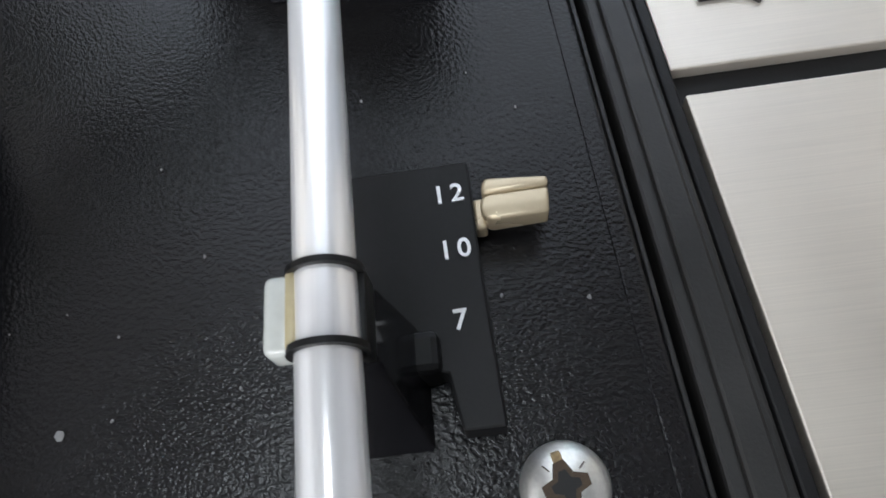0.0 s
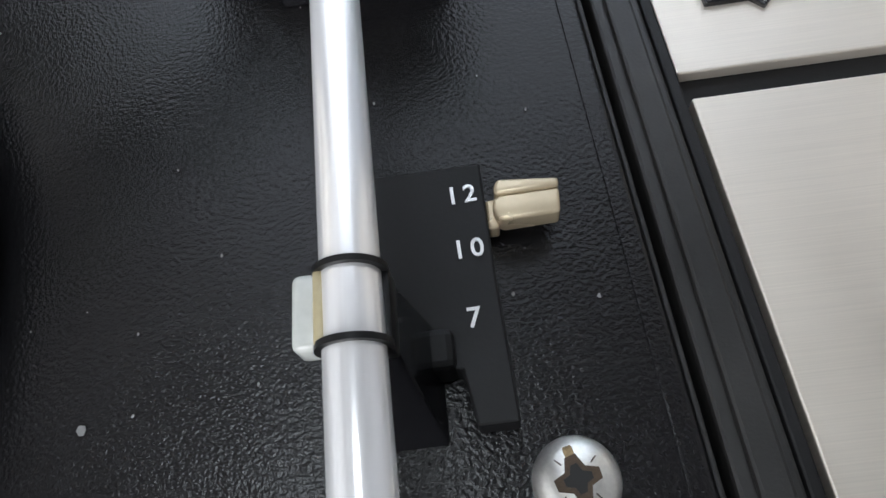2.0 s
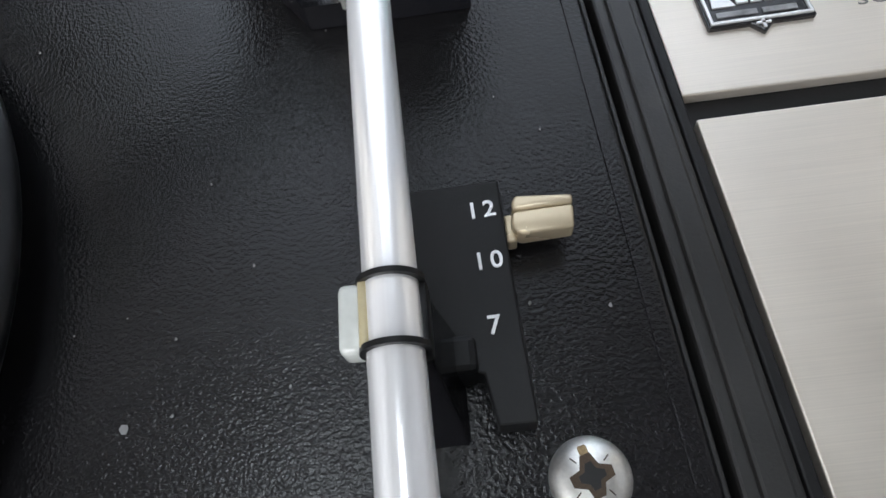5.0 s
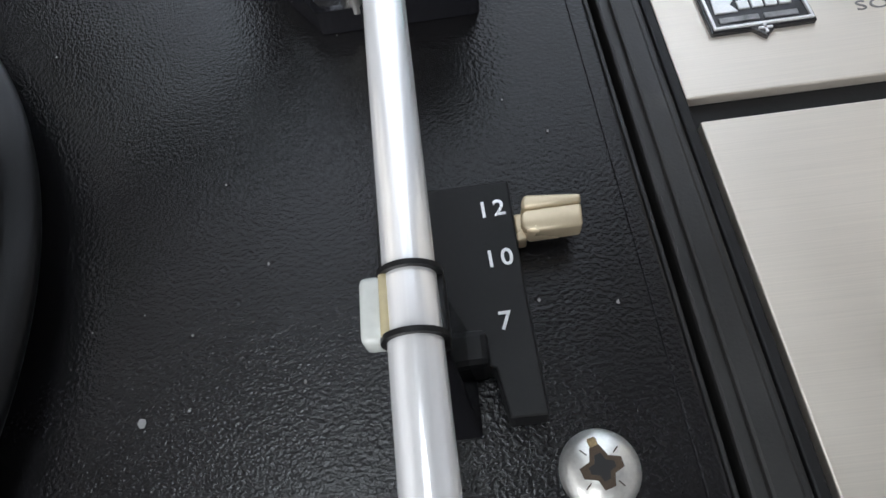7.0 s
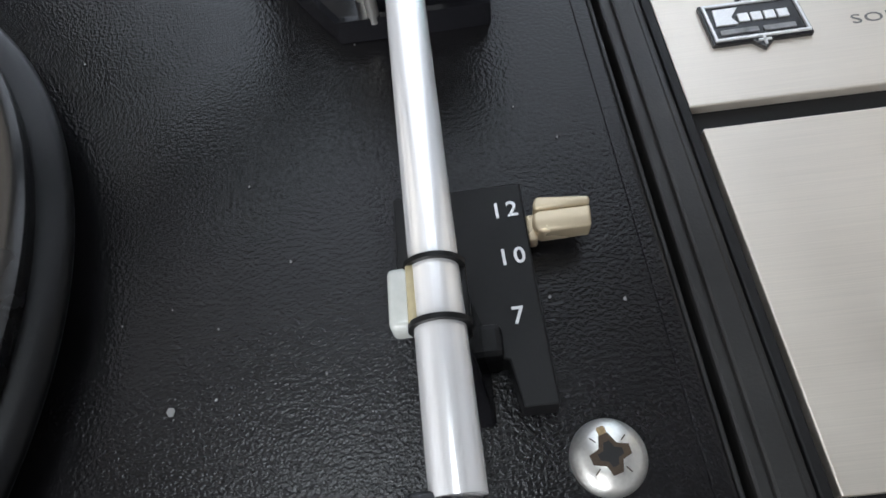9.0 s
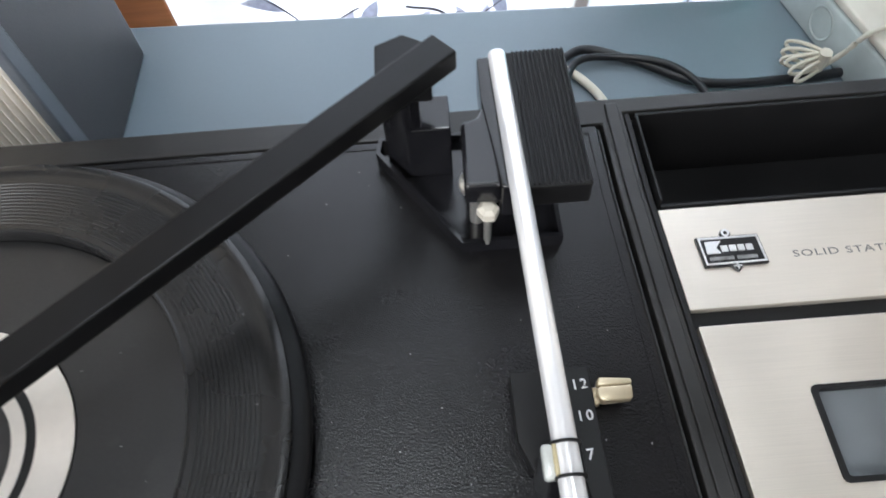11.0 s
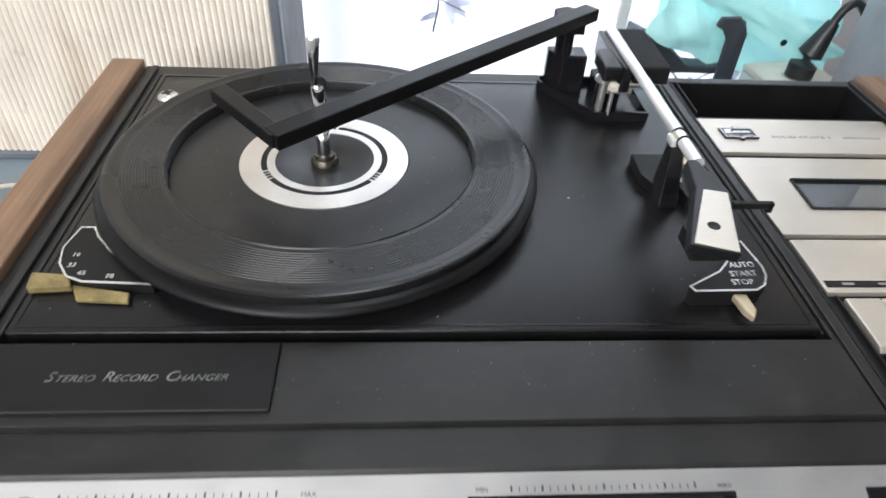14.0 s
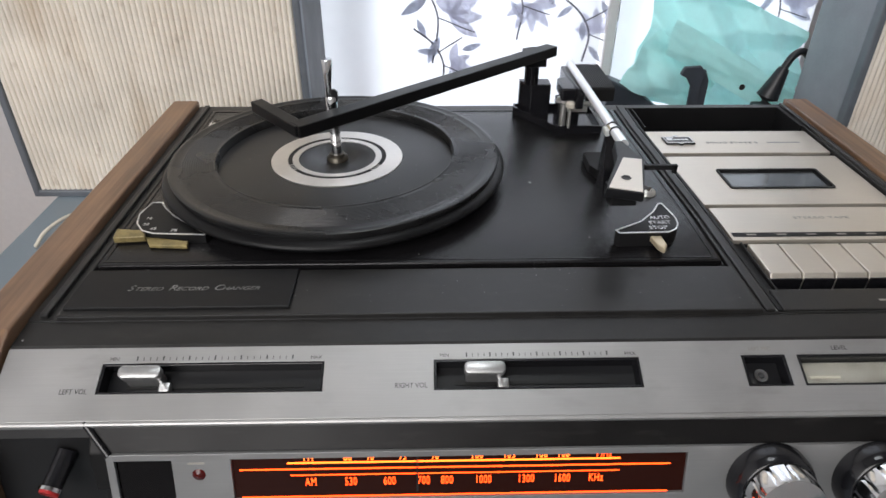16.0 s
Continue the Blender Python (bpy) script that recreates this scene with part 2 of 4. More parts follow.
def part(name, bm, material, parent=None, label="", m=None, smooth=False):
    me = bpy.data.meshes.new(name)
    bmesh.ops.recalc_face_normals(bm, faces=bm.faces)
    if m is not None:
        bm.transform(m)
    bm.to_mesh(me)
    bm.free()
    me.materials.append(material)
    if smooth:
        me.polygons.foreach_set("use_smooth", [True] * len(me.polygons))
        me.set_sharp_from_angle(angle=radians(38))
    ob = new(name, me)
    if parent is not None:
        ob.parent = parent
        top = parent
        while top.parent is not None:
            top = top.parent
        if parent is top:
            ob.matrix_parent_inverse = top.matrix_basis.inverted()
    if label:
        tagged(ob, label)
    return ob


def piece(name, mesh, parent, m):
    """Another object on an existing mesh, at m within the place of its thing."""
    ob = new(name, mesh)
    ob.parent = parent
    top = parent
    while top.parent is not None:
        top = top.parent
    if parent is top:
        ob.matrix_parent_inverse = top.matrix_basis.inverted()
    ob.matrix_basis = m
    return ob


def join(*bms):
    out = bms[0]
    for b in bms[1:]:
        me = bpy.data.meshes.new("tmp")
        b.to_mesh(me)
        b.free()
        out.from_mesh(me)
        bpy.data.meshes.remove(me)
    return out


def bevelled(bm, r, seg=2, sharp=30):
    if r > 0:
        edges = [e for e in bm.edges if len(e.link_faces) == 2 and e.calc_face_angle(0) > radians(sharp)]
        bmesh.ops.bevel(bm, geom=edges, offset=r, segments=seg, profile=0.5, affect="EDGES", clamp_overlap=True)
    return bm


def box(x0, x1, y0, y1, z0, z1, r=0.0004, seg=2):
    bm = bmesh.new()
    bmesh.ops.create_cube(bm, size=1)
    bm.transform(Matrix.Translation(((x0 + x1) / 2, (y0 + y1) / 2, (z0 + z1) / 2)) @ Matrix.Diagonal((x1 - x0, y1 - y0, z1 - z0, 1)))
    return bevelled(bm, r, seg)


def prism(poly, z0, z1, r=0.0, seg=2, top=None):
    """An upright prism over a polygon; top: another polygon of as many corners for its upper end."""
    bm = bmesh.new()
    a = [bm.verts.new((x, y, z0)) for x, y in poly]
    b = [bm.verts.new((x, y, z1)) for x, y in (top or poly)]
    n = len(a)
    bm.faces.new(a[::-1])
    bm.faces.new(b)
    for i in range(n):
        bm.faces.new((a[i], a[(i + 1) % n], b[(i + 1) % n], b[i]))
    bmesh.ops.recalc_face_normals(bm, faces=bm.faces)
    return bevelled(bm, r, seg)


def rounded(x0, x1, y0, y1, r, n=5):
    pts = []
    for cx, cy, a in ((x1 - r, y1 - r, 0), (x0 + r, y1 - r, 90), (x0 + r, y0 + r, 180), (x1 - r, y0 + r, 270)):
        pts += [(cx + r * math.cos(radians(a + 90 * i / n)), cy + r * math.sin(radians(a + 90 * i / n))) for i in range(n + 1)]
    return pts


def lathe(profile, seg=96, centre=(0, 0), closed=False):
    """Turns (radius, z) pairs about an upright axis."""
    bm = bmesh.new()
    rings = []
    for r, z in profile:
        if r < 1e-7:
            rings.append([bm.verts.new((centre[0], centre[1], z))])
        else:
            rings.append([bm.verts.new((centre[0] + r * math.cos(2 * math.pi * i / seg), centre[1] + r * math.sin(2 * math.pi * i / seg), z)) for i in range(seg)])
    pairs = list(zip(rings, rings[1:])) + ([(rings[-1], rings[0])] if closed else [])
    for a, b in pairs:
        for i in range(seg):
            j = (i + 1) % seg
            if len(a) == 1 and len(b) == 1:
                continue
            if len(a) == 1:
                bm.faces.new((a[0], b[i], b[j]))
            elif len(b) == 1:
                bm.faces.new((a[i], a[j], b[0]))
            else:
                bm.faces.new((a[i], a[j], b[j], b[i]))
    return bm


def sweep(points, radius, seg=12, caps=True):
    """A round bar along points; radius may be a list."""
    bm = bmesh.new()
    pts = [Vector(p) for p in points]
    rad = radius if isinstance(radius, (list, tuple)) else [radius] * len(pts)
    rings = []
    up = Vector((0, 0, 1))
    for i, p in enumerate(pts):
        d = (pts[min(i + 1, len(pts) - 1)] - pts[max(i - 1, 0)]).normalized()
        ref = up if abs(d.dot(up)) < 0.95 else Vector((1, 0, 0))
        u = d.cross(ref).normalized()
        v = u.cross(d)
        rings.append([bm.verts.new(p + rad[i] * (math.cos(2 * math.pi * k / seg) * u + math.sin(2 * math.pi * k / seg) * v)) for k in range(seg)])
    for a, b in zip(rings, rings[1:]):
        for k in range(seg):
            bm.faces.new((a[k], a[(k + 1) % seg], b[(k + 1) % seg], b[k]))
    if caps:
        bm.faces.new(rings[0])
        bm.faces.new(rings[-1])
    return bm


def curve_pts(ctrl, n=12):
    """A smooth line through control points (Catmull-Rom)."""
    c = [Vector(p) for p in ctrl]
    c = [2 * c[0] - c[1]] + c + [2 * c[-1] - c[-2]]
    out = []
    for i in range(1, len(c) - 2):
        for k in range(n):
            t = k / n
            a, b, d, e = c[i - 1], c[i], c[i + 1], c[i + 2]
            out.append(0.5 * ((2 * b) + (d - a) * t + (2 * a - 5 * b + 4 * d - e) * t * t + (3 * b - a - 3 * d + e) * t ** 3))
    return out + [c[-2]]


def holed(x0, x1, y0, y1, holes, z0, z1, r=0.0):
    """A plate with rectangular openings."""
    xs = sorted({x0, x1, *[v for h in holes for v in h[:2]]})
    ys = sorted({y0, y1, *[v for h in holes for v in h[2:]]})
    bm = bmesh.new()
    vs = {}
    for i in range(len(xs) - 1):
        for j in range(len(ys) - 1):
            cx, cy = (xs[i] + xs[i + 1]) / 2, (ys[j] + ys[j + 1]) / 2
            if any(a < cx < b and c < cy < d for a, b, c, d in holes):
                continue
            f = []
            for p in ((i, j), (i + 1, j), (i + 1, j + 1), (i, j + 1)):
                if p not in vs:
                    vs[p] = bm.verts.new((xs[p[0]], ys[p[1]], z1))
                f.append(vs[p])
            bm.faces.new(f)
    ext = bmesh.ops.extrude_face_region(bm, geom=list(bm.faces))
    for v in ext["geom"]:
        if isinstance(v, bmesh.types.BMVert):
            v.co.z = z0
    bmesh.ops.recalc_face_normals(bm, faces=bm.faces)
    return bevelled(bm, r)


def ring_band(poly_out, poly_in, z0, z1):
    """A flat closed band between two outlines of as many corners."""
    bm = bmesh.new()
    n = len(poly_out)
    a, b = [bm.verts.new((*p, z1)) for p in poly_out], [bm.verts.new((*p, z1)) for p in poly_in]
    c, d = [bm.verts.new((*p, z0)) for p in poly_out], [bm.verts.new((*p, z0)) for p in poly_in]
    for i in range(n):
        j = (i + 1) % n
        bm.faces.new((a[i], a[j], b[j], b[i]))
        bm.faces.new((c[i], c[j], a[j], a[i]))
        bm.faces.new((b[i], b[j], d[j], d[i]))
    return bm


def inset(poly, d):
    """The outline moved inwards by d (counter-clockwise outlines)."""
    out, n = [], len(poly)
    for i in range(n):
        p, q, r = Vector(poly[i - 1]), Vector(poly[i]), Vector(poly[(i + 1) % n])
        e, f = (q - p).normalized(), (r - q).normalized()
        n1, n2 = Vector((-e.y, e.x)), Vector((-f.y, f.x))
        k = n1 + n2
        k = k / max(k.dot(n1), 0.3)
        out.append((q.x + d * k.x, q.y + d * k.y))
    return out


def lettering(text, height, m, material, parent, label="", depth=0.00008, shear=0.0, width=1.0, space=1.0, align="CENTER", bold=0.0):
    """Words in the built-in font; height is that of a capital, m puts their middle on the surface."""
    c = bpy.data.curves.new("words", "FONT")
    c.body, c.size, c.align_x, c.align_y, c.extrude, c.shear, c.space_character = text, height / 0.69, align, "CENTER" if align == "CENTER" else "TOP_BASELINE", depth, shear, space
    c.resolution_u, c.offset = 3, bold * height / 0.69
    ob = new("words", c)
    me = bpy.data.meshes.new_from_object(ob.evaluated_get(bpy.context.evaluated_depsgraph_get()))
    bpy.data.objects.remove(ob)
    bpy.data.curves.remove(c)
    bm = bmesh.new()
    bm.from_mesh(me)
    bpy.data.meshes.remove(me)
    return part("lettering", bm, material, parent, label or 'printed "%s"' % text, m @ Matrix.Diagonal((width, 1, 1, 1)))


def flat(x, y, z, turn=0.0):
    return pose(x, y, z, 0, 0, turn)


def bars(rects, z0, z1):
    """Small flat marks, x0 x1 y0 y1 each."""
    return join(*[box(a, b, c, d, z0, z1, 0) for a, b, c, d in rects])


def skewed_to_view(bm, x0=0.222, x1=0.2505):
    """Skews the edges between x0 and x1 a little, to fit the camera's view."""
    for y in (-0.06, 0.09):
        bmesh.ops.bisect_plane(bm, geom=bm.verts[:] + bm.edges[:] + bm.faces[:], plane_co=(0, y, 0), plane_no=(0, 1, 0))
    for v in bm.verts:
        if x0 < v.co.x < x1:
            v.co.x -= 0.03 * min(max(v.co.y, -0.06), 0.09)
    return bm

# ---- the room ----
def setting(name, bm, material, label, category="", smooth=False):
    return tagged(part(name, bm, material, None, "", None, smooth), label, category or name.split("_")[0], "", "structure")


TZ = -0.130
setting("floor", box(-1.3, 2.0, -1.3, 0.78, -1.0, -0.88, 0), FLOORM, "brown wooden floor below the table")
setting("ceiling", holed(-1.3, 2.0, -1.3, 0.78, [(-0.11, 0.41, -0.23, 0.23)], 1.72, 1.82), CEILM, "unseen ceiling, darkened to dim its reflection in the deck")
setting("wall_west", box(-1.3, -1.2, -1.2, 0.66, -0.88, 1.72, 0), WALLM, "plain light grey painted wall")
setting("wall_east", box(1.9, 2.0, -1.2, 0.66, -0.88, 1.72, 0), WALLM, "plain light grey painted wall beside the speaker")
north = holed(-1.3, 2.0, -0.88, 1.72, [(-0.09, 0.61, -0.42, 1.02)], 0.0, 0.1)
north.transform(Matrix.Translation((0, 0.66, 0)) @ pose(0, 0, 0, 90) @ Matrix.Translation((0, 0, -0.1)))
setting("wall_north", north, WALLM, "grey painted wall with a curtained window opening")
south = holed(-1.3, 2.0, -0.88, 1.72, [(-1.11, 0.01, 0.24, 1.46)], 0.0, 0.1)
south.transform(Matrix.Translation((0, -1.2, 0)) @ pose(0, 0, 0, 90))
setting("wall_south", south, WHITE, "white wall with a wide window opening")


win = thing("window_1", (0.26, 0.66, -0.42), "white window frame behind the curtains", "window", "", "structure")
for x in (-0.085, 0.605):
    part("window_frame", box(x - 0.022, x + 0.022, 0.575, 0.6595, -0.42, 1.02, 0.002), WHITE, win)
part("window_post", box(0.2960, 0.3090, 0.445, 0.6595, -0.88, 1.10, 0.002), WALLM, win, "painted post between the curtains")


# the curtains before the north window
def fold(x, z):
    return 0.47 + 0.010 * math.sin(x * 34 + 0.7) + 0.005 * math.sin(x * 71 + 2 + 0.8 * z) + 0.003 * math.sin(z * 9 + x * 12)


def hanging(x0, x1, z0, z1, nx, nz, off=0.0):
    bm = bmesh.new()
    g = [[bm.verts.new((x, fold(x, z) + off, z)) for x in np.linspace(x0, x1, nx)] for z in np.linspace(z0, z1, nz)]
    for a, b in zip(g, g[1:]):
        for i in range(nx - 1):
            bm.faces.new((a[i], a[i + 1], b[i + 1], b[i]))
    return bm


def blade(cx, cz, ang, length, width, n=7):
    """A pointed leaf printed on the cloth."""
    bm = bmesh.new()
    ca, sa = math.cos(ang), math.sin(ang)
    up, lo = [], []
    for i in range(n + 1):
        s = i / n
        w = width * 0.5 * math.sin(math.pi * s) ** 0.8 * (1 - 0.35 * s)
        for side, lst in ((w, up), (-w, lo)):
            x, z = cx + ca * s * length - sa * side, cz + sa * s * length + ca * side
            lst.append(bm.verts.new((x, fold(x, z) - 0.0012, z)))
    for i in range(n):
        bm.faces.new((up[i], up[i + 1], lo[i + 1], lo[i]))
    return bm


def stem(pts, w=0.0012):
    bm = bmesh.new()
    p = [Vector((x, 0, z)) for x, z in pts]
    p = curve_pts(p, 6)
    rows = []
    for i, q in enumerate(p):
        d = (p[min(i + 1, len(p) - 1)] - p[max(i - 1, 0)]).normalized()
        r = []
        for s in (w, -w):
            x, z = q.x - d.z * s, q.z + d.x * s
            r.append(bm.verts.new((x, fold(x, z) - 0.0014, z)))
        rows.append(r)
    for a, b in zip(rows, rows[1:]):
        bm.faces.new((a[0], b[0], b[1], a[1]))
    return bm


rng = random.Random(4)


def curtain(x0, x1, motifs, label):
    c = thing("curtain", ((x0 + x1) / 2, 0.47, -0.6), label, "curtain", "curtains at the window")
    part("cloth", hanging(x0, x1, -0.60, 1.12, int((x1 - x0) * 160), 52), CURTAIN, c, "", None, True)
    for cx, cz, s, turn in motifs:
        st = [(cx - 0.05 * s, cz + 0.06 * s), (cx - 0.018 * s, cz + 0.035 * s), (cx, cz), (cx - 0.006 * s, cz - 0.05 * s)]
        part("printed_stem", join(stem(st), stem([(cx - 0.01 * s, cz + 0.02 * s), (cx + 0.03 * s, cz + 0.05 * s)], 0.0008), stem([(cx, cz), (cx + 0.04 * s, cz - 0.012 * s)], 0.0008)), STEM, c, "thin dark printed branch")
        for a in (-0.7, -0.1, 0.5, 1.1, 1.9):
            part("printed_petal", blade(cx + 0.012 * s, cz + 0.004 * s, turn + a, (0.036 + 0.01 * rng.random()) * s, 0.018 * s), PALE, c, "pale lilac printed petal")
        for dx, dz, a in ((-0.03, 0.045, 2.6), (-0.012, 0.02, 3.6), (0.002, -0.02, 4.2), (0.03, 0.03, 0.9)):
            part("printed_leaf", blade(cx + dx * s, cz + dz * s, turn + a, 0.034 * s, 0.013 * s), PETAL, c, "blue-grey printed leaf")
    return c


curtain(-0.075, 0.292, [(0.078, -0.006, 1.2, 0.1), (0.190, 0.008, 0.9, 4.3), (0.086, -0.068, 0.8, 5.7), (0.278, -0.025, 0.75, 1.2), (0.08, 0.13, 1.1, 0.6), (0.2, 0.17, 1.1, 2.0), (0.06, -0.26, 1.2, 0.2), (0.2, -0.27, 1.2, 1.0)],
        "white curtain printed with blue-grey branches and flowers")
curtain(0.312, 0.580, [(0.53, 0.005, 1.0, 0.2), (0.40, 0.09, 1.0, 0.4), (0.50, 0.15, 1.1, 0.1), (0.42, -0.2, 1.1, 0.1)],
        "white floral curtain gathered behind the mint bag")

setting("window_sill", box(-0.46, -0.0915, 0.500, 0.6595, -0.52, -0.10, 0.004), SILLM, "orange-brown varnished wooden board under the window", "window sill")

# the table
table = thing("table", (0.1, 0.0, TZ - 0.75), "blue-grey painted table with a glossy top", "table")
part("tabletop", prism([(-0.335, -0.5), (0.95, -0.5), (0.95, 0.325), (-0.335, 0.385)], TZ - 0.03, TZ, 0.003), TABLE, table)
for i, (x, y) in enumerate(((-0.29, -0.45), (0.9, -0.45), (0.9, 0.26), (-0.29, 0.30))):
    part("leg", box(x - 0.025, x + 0.025, y - 0.025, y + 0.025, TZ - 0.75, TZ - 0.03, 0.003), TABLE, table)


# ---- loudspeakers ----
def speaker(x0, x1, yf, depth, h, label, cabinet_tone):
    s = thing("loudspeaker", ((x0 + x1) / 2, yf + depth / 2, TZ), label, "speaker", "pair of loudspeakers")
    e = 0.007
    part("cabinet", box(x0, x1, yf + 0.006, yf + depth, TZ, TZ + h, 0.003), cabinet_tone, s)
    fr = holed(x0, x1, TZ, TZ + h, [(x0 + e, x1 - e, TZ + e, TZ + h - e)], 0.0, 0.014, 0.0015)
    fr.transform(Matrix.Translation((0, yf + 0.012, 0)) @ pose(0, 0, 0, 90))
    part("front_frame", fr, BOXG, s, "grey edge round the grille")
    bm = bmesh.new()
    n = int((x1 - x0 - 2 * e) / 0.0052)
    w = (x1 - x0 - 2 * e) / n
    zs = np.linspace(TZ + e, TZ + h - e, 14)
    cols = []
    for i in range(n):
        for u in (0.0, 0.1, 0.28, 0.5, 0.72, 0.9):
            cols.append((x0 + e + (i + u) * w, 0.0036 * math.sin(math.pi * u) ** 0.5))
    cols.append((x1 - e, 0.0))
    g = [[bm.verts.new((x + 0.0007 * math.sin(7 * z + 40 * x), yf + 0.004 - d + 0.0008 * math.sin(11 * z + 9 * x), z)) for z in zs] for x, d in cols]
    for a, b in zip(g, g[1:]):
        for j in range(len(zs) - 1):
            bm.faces.new((a[j], b[j], b[j + 1], a[j + 1]))
    part("grille", bm, GRILLE, s, "stained beige vertically ribbed grille cloth", None, True)
    return s


speaker(-0.357, -0.053, 0.216, 0.125, 0.46, "charcoal loudspeaker with a stained beige ribbed cloth grille", BOXM)
speaker(0.484, 0.791, 0.205, 0.100, 0.46, "loudspeaker with glare-lightened sides and beige ribbed grille beside the mint bag", BOXL)

# ---- the music centre's cabinet ----
cab = thing("stereo_cabinet", (0.12, 0, TZ), "walnut-sided stereo cabinet with silver control panel", "stereo")


def side(x0, x1):
    prof = [(0.1400, TZ), (0.1400, 0.003), (-0.168, 0.003), (-0.214, -0.018), (-0.226, -0.032), (-0.232, TZ)]
    bm = prism(prof, x0, x1, 0.0012)
    return bm


turn_yz = Matrix(((0, 0, 1, 0), (1, 0, 0, 0), (0, 1, 0, 0), (0, 0, 0, 1)))
part("side_panel", side(-0.157, -0.1355), WOOD, cab, "walnut-grain side panel", turn_yz)
part("side_panel", side(0.3795, 0.400), WOOD, cab, "walnut-grain side panel", turn_yz)
part("back_panel", box(-0.1355, 0.3795, 0.132, 0.1390, TZ, -0.012, 0.0005), MATT, cab)
part("base_board", box(-0.1355, 0.3795, -0.22, 0.134, TZ + 0.004, TZ + 0.014, 0.0005), MATT, cab)
# black top bezel with the wells of the record changer and of the cassette deck
part("top_bezel", skewed_to_view(holed(-0.1350, 0.379, -0.1560, 0.1396, [(-0.1215, 0.2293, -0.1165, 0.1265), (0.2388, 0.3735, -0.1545, 0.1318)], -0.012, -0.0022, 0.0012)), BEZEL, cab)
part("well_floor", box(-0.1275, 0.2305, -0.1190, 0.1325, -0.020, -0.0125, 0), VOID, cab)
part("bezel_ridge", box(-0.1295, -0.1255, -0.154, 0.1362, -0.0024, 0.0002, 0.0008), BEZEL, cab)
part("bezel_ridge", skewed_to_view(box(0.2318, 0.2370, -0.155, 0.1362, -0.0024, -0.0008, 0.0007)), BEZEL, cab)
part("bezel_ridge", box(0.3742, 0.3780, -0.155, 0.1362, -0.0024, 0.0004, 0.0007), BEZEL, cab)
part("front_apron", box(-0.1205, 0.2315, -0.1558, -0.1168, -0.0036, 0.0002, 0.0006), BEZEL, cab)
badge = part("name_badge", box(-0.1192, -0.0068, -0.1512, -0.1182, -0.0014, 0.0021, 0.0008, 3), MATT, cab, "raised black name badge")
for a, w, x, x2 in (("S", "TEREO", -0.0925, -0.0890), ("R", "ECORD", -0.0715, -0.0676), ("C", "HANGER", -0.0485, -0.0442)):
    lettering(a, 0.0046, flat(x, -0.1375, 0.0022), BADGEP, badge, "", shear=0.3, align="LEFT")
    lettering(w, 0.0030, flat(x2, -0.1375, 0.0022), BADGEP, badge, "", shear=0.3, width=1.12, align="LEFT")
part("apron_slope", prism([(-0.1562, -0.0026), (-0.1562, -0.016), (-0.1755, -0.016), (-0.1755, -0.0058), (-0.1725, -0.0038)], -0.1350, 0.379, 0.0006), BEZEL, cab, "", turn_yz)

P = pose(0, -0.1750, -0.0035, 24.7)
recs = [(-0.0885, 0.0140, -0.0228, -0.0078), (0.0650, 0.1620, -0.0228, -0.0078), (0.2108, 0.2320, -0.0230, -0.0075), (0.2375, 0.2960, -0.0230, -0.0075)]
part("control_panel", holed(-0.1340, 0.378, -0.0352, 0.0, recs, -0.0035, 0.0, 0.0005), SILVER, cab, "brushed silver control panel", P)
part("panel_lip", box(-0.1340, 0.378, -0.0372, -0.0345, -0.0045, -0.0004, 0.0010), SILVER, cab, "", P)
for n, (a, b, c, d) in enumerate(recs):
    tray = holed(a, b, c, d, [(a + 0.0014, b - 0.0014, c + 0.0012, d - 0.0012)], -0.0080, -0.0003, 0.0003)
    part("recess_frame", tray, GLOSS if n < 3 else GREYP, cab, "", P)
    part("recess_floor", box(a, b, c, d, -0.0095, -0.0082, 0), GREYP if n < 3 else FELT, cab, "", P)


def slider(a, knob, label):
    x0, x1, c, d = a
    m = (c + d) / 2
    k = part("slider_knob", join(prism(rounded(knob - 0.0095, knob + 0.0095, m - 0.0018, m + 0.0042, 0.0024), 0.0012, 0.0058, 0.0008), box(knob - 0.0085, knob + 0.008, m - 0.0012, m + 0.0034, -0.008, 0.0016, 0.0006), box(knob + 0.0065, knob + 0.0115, m - 0.0052, m - 0.0006, -0.008, -0.0035, 0.0006)), SATIN, cab, label, P, True)
    part("slot", box(x0 + 0.010, x1 - 0.010, m - 0.0024, m - 0.0002, -0.0083, -0.0077, 0), VOID, cab, "", P)
    marks = []
    for i in range(25):
        x = x0 + 0.0155 + i * (x1 - x0 - 0.0305) / 24
        w = 0.00035 if i % 4 == 0 else 0.00016
        marks.append((x - w, x + w, d + 0.0012, d + (0.0033 if i % 4 == 0 else 0.0028)))
    part("scale_marks", bars(marks, 0.0, 0.00012), INK, cab, "", P)
    lettering("MIN", 0.0017, P @ flat(x0 + 0.005, d + 0.0020, 0.00005), INK, cab)
    lettering("MAX", 0.0017, P @ flat(x1 - 0.004, d + 0.0018, 0.00005), INK, cab)


